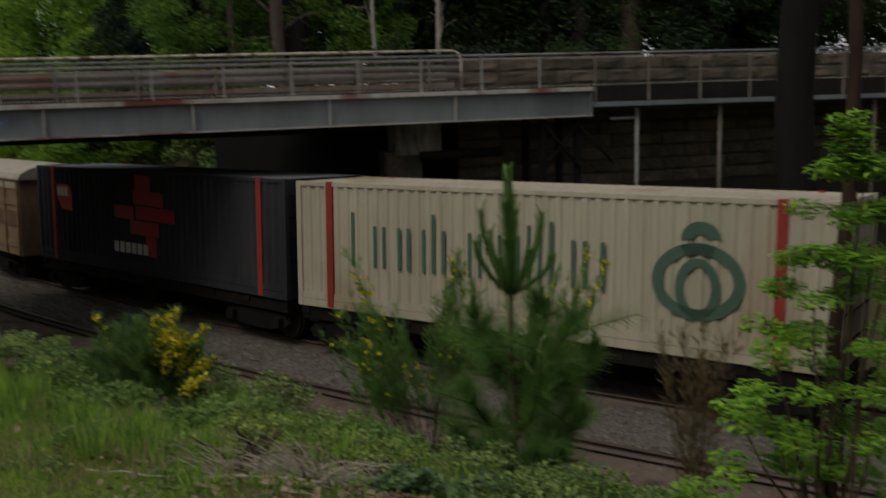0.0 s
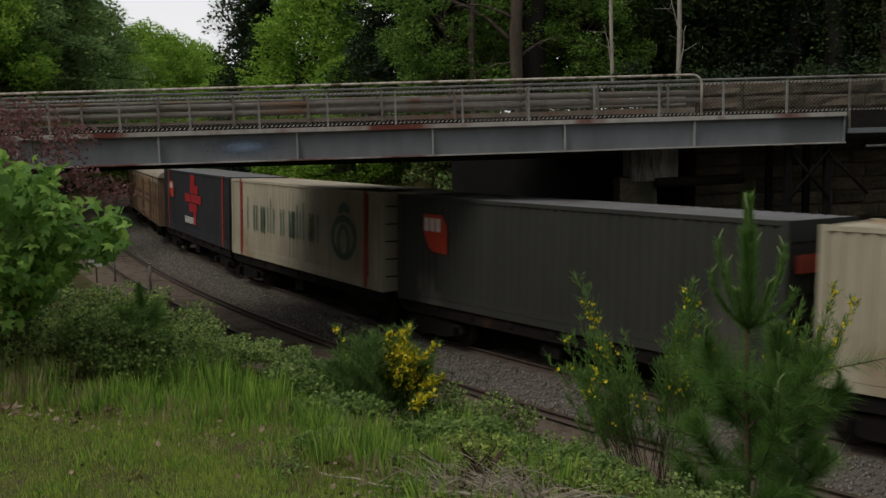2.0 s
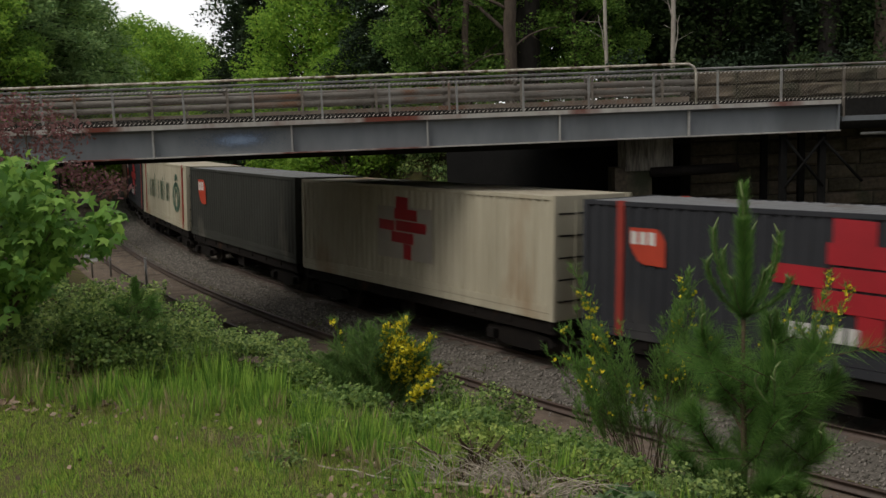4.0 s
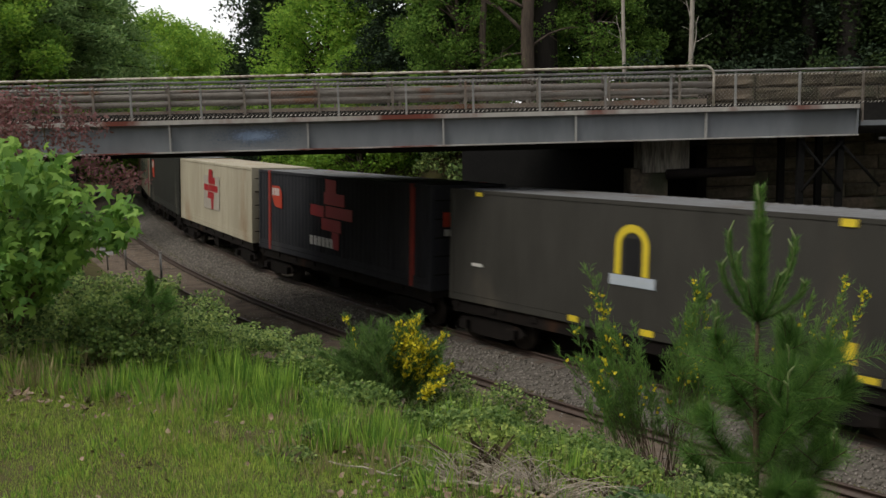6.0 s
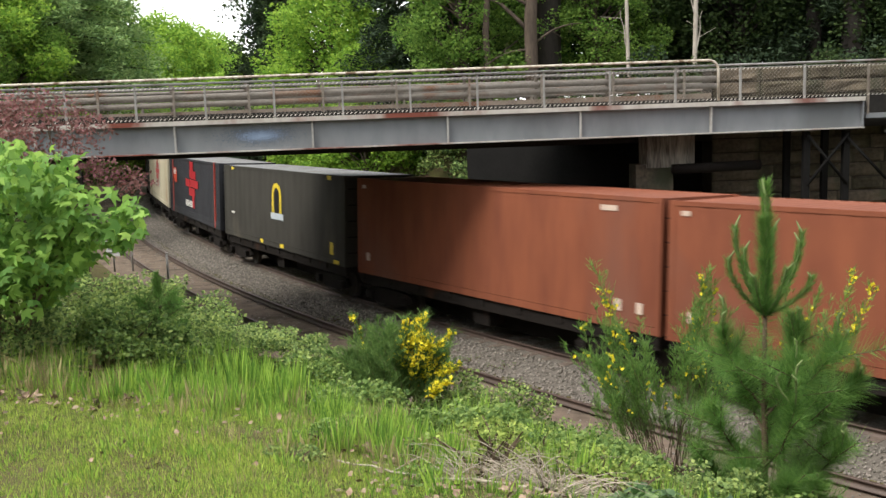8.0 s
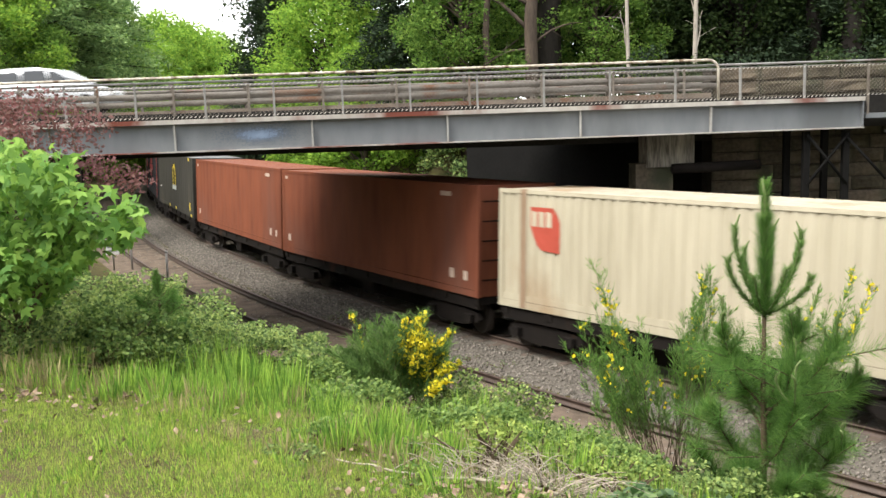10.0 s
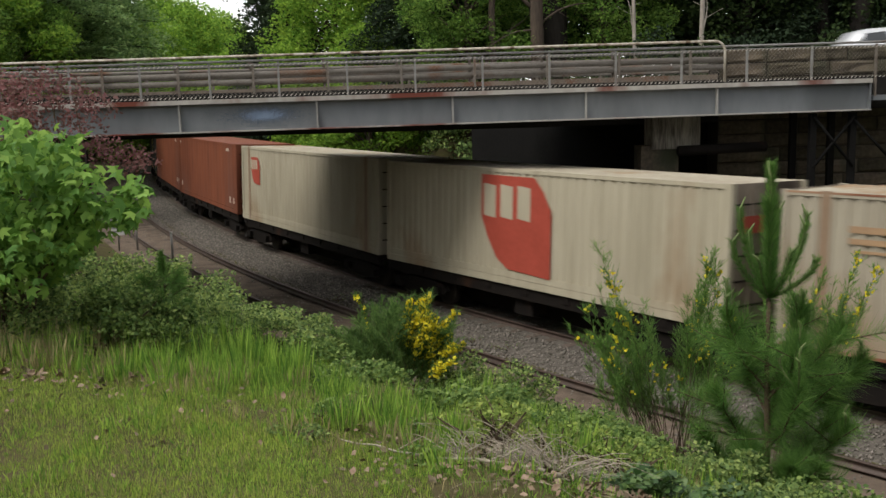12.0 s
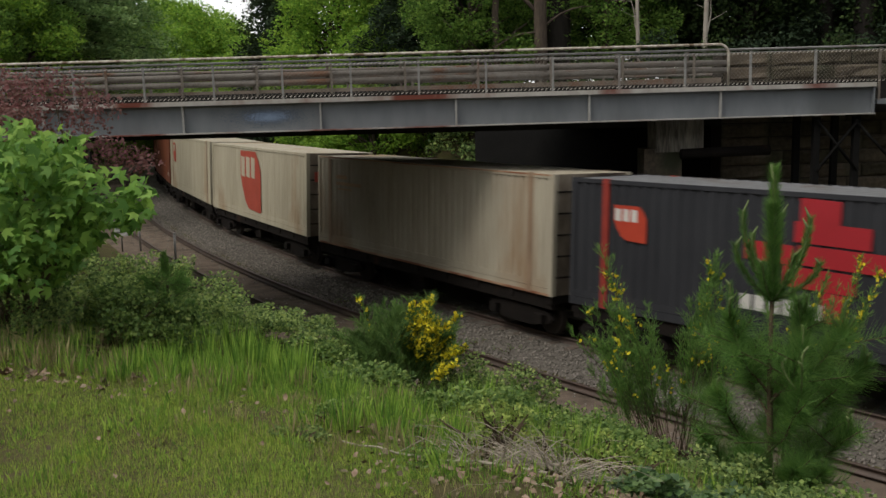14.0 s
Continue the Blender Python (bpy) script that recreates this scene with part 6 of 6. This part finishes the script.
def blades(name, regions, mat, label, seed, width, where=None):
    """Grass blades, each a bent sliver. regions: x0, x1, y0, y1, count, height, patchiness."""
    rng = np.random.default_rng(seed)
    V = []
    for x0, x1, y0, y1, n, h, patch in regions:
        x, y = rng.uniform(x0, x1, n), rng.uniform(y0, y1, n)
        keep = []
        for a, b in zip(x, y):
            d = noise.noise(Vector((a * 1.3, b * 1.3, 5.0))) + 0.6 * noise.noise(Vector((a * 4, b * 4, 9.0)))
            keep.append(d > patch and (where is None or where(a, b)))
        x, y = x[keep], y[keep]
        z = np.array([ground_z(a, b) for a, b in zip(x, y)]) - 0.01
        k = len(x)
        hh = h * rng.uniform(0.4, 1.25, k)
        a = rng.uniform(0, 6.283, k)
        lean = hh * rng.uniform(0.05, 0.35, k)
        dx, dy = np.cos(a) * lean, np.sin(a) * lean
        s = rng.uniform(0, 6.283, k)
        wx, wy = np.cos(s) * width * rng.uniform(0.6, 1.3, k), np.sin(s) * width * rng.uniform(0.6, 1.3, k)
        P = np.stack([np.stack([x - wx, y - wy, z], 1), np.stack([x + wx, y + wy, z], 1), np.stack([x + dx * 0.4 + wx * 0.7, y + dy * 0.4 + wy * 0.7, z + hh * 0.6], 1), np.stack([x + dx, y + dy, z + hh], 1)], 1)
        V.append(P.reshape(-1, 3))
    V = np.concatenate(V)
    tagged(new(name, raw_mesh(name, V, np.arange(len(V)).reshape(-1, 4), M[mat])), label, "grass", kind="stuff")


def lawn_edge(x, y):
    return x / max(y, 1.0) < -0.03 + 0.07 * noise.noise(Vector((x * 1.1, y * 1.1, 2.0)))


blades("lawn_grass", ((-5.2, 1.2, 3.2, 7.6, 260000, 0.04, -0.8), (-5.2, 1.2, 3.2, 7.6, 60000, 0.06, 0.15), (-5.2, 1.2, 6.0, 9.5, 22000, 0.075, -0.1)), "grass", "short yellow green grass on the flat ground", 2, 0.0016, lawn_edge)
blades("dry_grass", ((-5.2, 1.4, 3.2, 8.0, 34000, 0.042, -0.5), (-5.2, 1.4, 3.2, 8.0, 5000, 0.09, -0.2)), "straw", "scattered dry straw blades in the grass", 8, 0.0016, lambda x, y: lawn_edge(x - 0.4, y))
blades("moss_grass", ((-5.2, 0.8, 3.2, 7.4, 70000, 0.032, 0.12),), "grass_moss", "yellowish mossy short grass patches", 7, 0.002, lambda x, y: lawn_edge(x + 0.2, y) and noise.noise(Vector((x * 0.9, y * 0.9, 12.0))) > 0.0)


def tufts(name, areas, mat, label, seed):
    """Grass in tufts: each a cluster of slim blades that lean outwards."""
    rnd = random.Random(seed)
    rows = []
    for x, y, w, d, n, h in areas:
        for i in range(n):
            cx, cy = rnd.gauss(x, w), rnd.gauss(y, d)
            r, th = rnd.uniform(0.04, 0.13), h * rnd.uniform(0.5, 1.3)
            for k in range(int(26 * r / 0.08)):
                a, q = rnd.uniform(0, 6.283), r * math.sqrt(rnd.random())
                px, py = cx + q * math.cos(a), cy + q * math.sin(a)
                hh = th * rnd.uniform(0.45, 1.1)
                rows.append((px, py, ground_z(cx, cy) - 0.01, math.cos(a) * hh * 0.12 + rnd.gauss(0, 0.014), math.sin(a) * hh * 0.12 + rnd.gauss(0, 0.014), hh, rnd.uniform(0, 6.283)))
    R = np.array(rows)
    x, y, z, dx, dy, hh, s = R.T
    w = 0.0017
    wx, wy = np.cos(s) * w, np.sin(s) * w
    P = np.stack([np.stack([x - wx, y - wy, z], 1), np.stack([x + wx, y + wy, z], 1), np.stack([x + dx * 0.35 + wx, y + dy * 0.35 + wy, z + hh * 0.6], 1), np.stack([x + dx, y + dy, z + hh], 1)], 1).reshape(-1, 3)
    tagged(new(name, raw_mesh(name, P, np.arange(len(P)).reshape(-1, 4), M[mat])), label, "grass", kind="stuff")


tufts("tall_grass", ((-2.0, 7.5, 0.55, 0.2, 60, 0.22), (-1.0, 7.3, 0.6, 0.35, 34, 0.17), (-2.6, 7.3, 1.0, 0.2, 34, 0.13), (-2.1, 8.2, 0.4, 0.25, 34, 0.3), (-0.55, 6.5, 0.36, 0.45, 60, 0.2), (0.05, 6.7, 0.3, 0.4, 44, 0.2), (-1.6, 6.1, 0.9, 0.6, 26, 0.12), (-1.7, 5.6, 1.2, 0.8, 60, 0.07), (0.1, 5.6, 0.3, 0.5, 20, 0.14), (-4.0, 8.0, 0.6, 0.4, 130, 0.24), (-3.4, 7.6, 0.6, 0.2, 60, 0.16), (0.5, 5.0, 0.5, 0.25, 40, 0.08), (0.6, 8.0, 0.9, 0.7, 110, 0.2), (-1.5, 9.3, 1.0, 0.6, 110, 0.24), (-2.0, 5.2, 1.4, 0.9, 90, 0.07), (1.4, 5.4, 0.6, 0.5, 40, 0.12), (2.6, 7.4, 0.9, 0.6, 70, 0.25), (0.7, 7.6, 0.5, 0.6, 50, 0.34), (1.4, 6.8, 0.5, 0.5, 34, 0.3), (0.5, 9.0, 0.6, 0.4, 40, 0.5), (-1.75, 8.6, 0.35, 0.25, 16, 0.36), (-0.3, 11.0, 1.2, 0.8, 80, 0.3)), "grass_tall", "tall bright green grass tufts", 5)
tufts("straw_grass", ((-3.9, 7.7, 0.6, 0.35, 90, 0.24), (-0.6, 6.3, 0.6, 0.5, 26, 0.17), (-2.0, 7.4, 1.0, 0.3, 26, 0.18), (0.7, 6.4, 0.5, 0.4, 60, 0.18), (1.7, 7.2, 0.5, 0.4, 40, 0.28), (-0.2, 8.6, 0.5, 0.4, 20, 0.24)), "straw", "dry straw coloured grass tufts", 6)
# ---------------------------------------------------------------- fence posts, sign, car
def fence_post(x, y, h, label):
    t = thing("fence_post", pose(x, y, ground_z(x, y)), label, "post", "fence posts")
    one_tube("pole", t, M["galvanised"], [(0, 0, -0.2), (0, 0, h)], 0.045, 8)
    one_tube("cap", t, M["galvanised"], [(0, 0, h), (0, 0, h + 0.04)], 0.055, 8)


M["galvanised"] = material("galvanised", (0.3, 0.3, 0.29), (0.2, 0.19, 0.18), 0.5, 0.6, scale=3, bump=0.05)
M["sign_white"] = material("sign_white", (0.62, 0.63, 0.62), (0.5, 0.5, 0.48), 0.5, scale=3, bump=0.0)
M["sign_grey"] = material("sign_grey", (0.22, 0.23, 0.24), (0.17, 0.18, 0.18), 0.5, scale=3, bump=0.0)
fence_post(-10.0, 33.6, 1.55, "slim galvanised steel fence post beside the siding")
fence_post(-13.0, 38.9, 1.5, "slim galvanised steel fence post beside the siding")


def sign():
    x, y = -13.75, 38.9
    t = thing("notice_sign", pose(x, y, ground_z(x, y)), "small white notice board on a grey post", "sign")
    one_tube("pole", t, M["galvanised"], [(0, 0, -0.2), (0, 0, 1.35)], 0.04, 8)
    one_box("board", t, M["sign_white"], (-0.27, -0.06, 0.72, 0.27, -0.045, 1.35), 0.004)
    for k in range(3):
        one_box("text_bar", t, M["sign_grey"], (-0.2, -0.066, 0.84 + 0.15 * k, 0.2, -0.061, 0.9 + 0.15 * k))


sign()


def loft(bm, rings):
    rs = [[bm.verts.new(p) for p in r] for r in rings]
    n = len(rs[0])
    for a, b in zip(rs, rs[1:]):
        for i in range(n):
            k = (i + 1) % n
            bm.faces.new((a[i], a[k], b[k], b[i]))
    bm.faces.new(rs[0][::-1])
    bm.faces.new(rs[-1])


M["car_paint"] = material("car_silver_paint", (0.62, 0.64, 0.66), (0.56, 0.58, 0.6), 0.25, 0.3, scale=1, bump=0.0)
M["car_glass"] = material("car_glass", (0.05, 0.055, 0.06), (0.04, 0.045, 0.05), 0.08, 0.0, scale=1, bump=0.0)
M["tyre"] = material("tyre", (0.02, 0.02, 0.02), (0.03, 0.03, 0.03), 0.8, scale=8, bump=0.1)
M["car_trim"] = material("car_trim", (0.03, 0.03, 0.032), (0.04, 0.04, 0.04), 0.5, scale=5, bump=0.0)
M["lamp_red"] = material("lamp_red", (0.4, 0.02, 0.02), (0.3, 0.02, 0.02), 0.2, scale=3, bump=0.0)
M["lamp_clear"] = material("lamp_clear", (0.7, 0.7, 0.68), (0.6, 0.6, 0.58), 0.15, scale=3, bump=0.0)


def car():
    """A small hatchback, 4 m long; +x is forward."""
    t = tagged(new("car"), "silver white hatchback car driving over the road bridge", "car")
    bm = bmesh.new()
    prof = ((-2.2, 0.45, 0.78, 0.72), (-2.12, 0.3, 0.95, 0.8), (-1.7, 0.22, 0.98, 0.85), (-0.6, 0.2, 0.98, 0.87), (0.75, 0.2, 0.97, 0.87), (1.35, 0.22, 0.93, 0.85), (1.95, 0.26, 0.78, 0.78), (2.2, 0.38, 0.6, 0.66))
    rings = []
    for x, lo, hi, w in prof:
        rings.append([(x, -w, lo), (x, w, lo), (x, w + 0.02, (lo + hi) / 2), (x, w - 0.03, hi - 0.06), (x, w - 0.1, hi), (x, -w + 0.1, hi), (x, -w + 0.03, hi - 0.06), (x, -w - 0.02, (lo + hi) / 2)])
    loft(bm, rings)
    part("body", bm, M["car_paint"], t, smooth=True)
    bm = bmesh.new()
    loft(bm, [[(x, -w, lo), (x, w, lo), (x, w2, hi), (x, -w2, hi)] for x, lo, hi, w, w2 in ((-2.0, 0.93, 0.97, 0.72, 0.7), (-1.62, 0.95, 1.36, 0.74, 0.6), (-1.2, 0.96, 1.46, 0.76, 0.6), (-0.2, 0.96, 1.49, 0.76, 0.6), (0.45, 0.95, 1.4, 0.76, 0.6), (1.3, 0.93, 0.96, 0.74, 0.7))])
    part("cabin", bm, M["car_paint"], t, smooth=True)
    for f in (-1, 1):
        for pts in (((-1.6, 1.0), (-1.45, 1.3), (-0.75, 1.36), (-0.7, 1.0)), ((-0.62, 1.0), (-0.66, 1.37), (0.05, 1.38), (0.2, 1.0)), ((0.28, 1.0), (0.15, 1.36), (0.4, 1.33), (0.98, 1.0))):
            bm = bmesh.new()
            v = [bm.verts.new((x, f * (0.775 - 0.36 * (z - 0.96)), z)) for x, z in pts]
            bm.faces.new(v)
            ext = bmesh.ops.extrude_face_region(bm, geom=bm.faces[:])
            bmesh.ops.translate(bm, verts=[e for e in ext["geom"] if isinstance(e, bmesh.types.BMVert)], vec=(0, f * 0.012, 0))
            part("side_window", bm, M["car_glass"], t)
        bm = bmesh.new()
        box(bm, 0.85, f * 0.86, 0.96, 1.0, f * 1.0, 1.08)
        bevel(bm, 0.02)
        part("wing_mirror", bm, M["car_paint"], t)
        bm = bmesh.new()
        box(bm, 1.9, f * 0.45, 0.6, 2.17, f * 0.74, 0.72)
        part("headlight", bm, M["lamp_clear"], t)
        bm = bmesh.new()
        box(bm, -2.2, f * 0.5, 0.7, -2.05, f * 0.79, 0.9)
        part("tail_light", bm, M["lamp_red"], t)
        for x in (-1.35, 1.35):
            bm = bmesh.new()
            cylinder_y(bm, x, f * 0.7, f * 0.89, 0.31, 0.31, 20)
            wheel = part("wheel", bm, M["tyre"], t)
            bm = bmesh.new()
            cylinder_y(bm, x, f * 0.885, f * 0.905, 0.31, 0.2, 12)
            part("rim", bm, M["car_paint"], wheel)
    bm = bmesh.new()
    box(bm, -2.0, -0.8, 0.2, 2.0, 0.8, 0.3)
    part("underbody", bm, M["car_trim"], t)
    bm = bmesh.new()
    v = [bm.verts.new(p) for p in ((0.5, -0.58, 1.39), (0.5, 0.58, 1.39), (1.24, 0.68, 0.985), (1.24, -0.68, 0.985))]
    bm.faces.new(v)
    ext = bmesh.ops.extrude_face_region(bm, geom=bm.faces[:])
    bmesh.ops.translate(bm, verts=[e for e in ext["geom"] if isinstance(e, bmesh.types.BMVert)], vec=(0.012, 0, 0.016))
    part("windscreen", bm, M["car_glass"], t)
    return t


CAR = car()
CAR.scale = (0.85, 0.85, 0.87)


def car_pose(t):
    at = BRIDGE @ Vector((1.5 + 13.3 * (t - 11.0), 4.4, ROAD))
    return pose(at.x, at.y, at.z, 0, 0, math.degrees(BR))


def motions():
    times = [i * 0.5 for i in range(29)]
    for s, body in TRAIN:
        walk(body, [(t, train_pose(s + along(t))) for t in times])
    walk(CAR, [(t, car_pose(t)) for t in times])


motions()
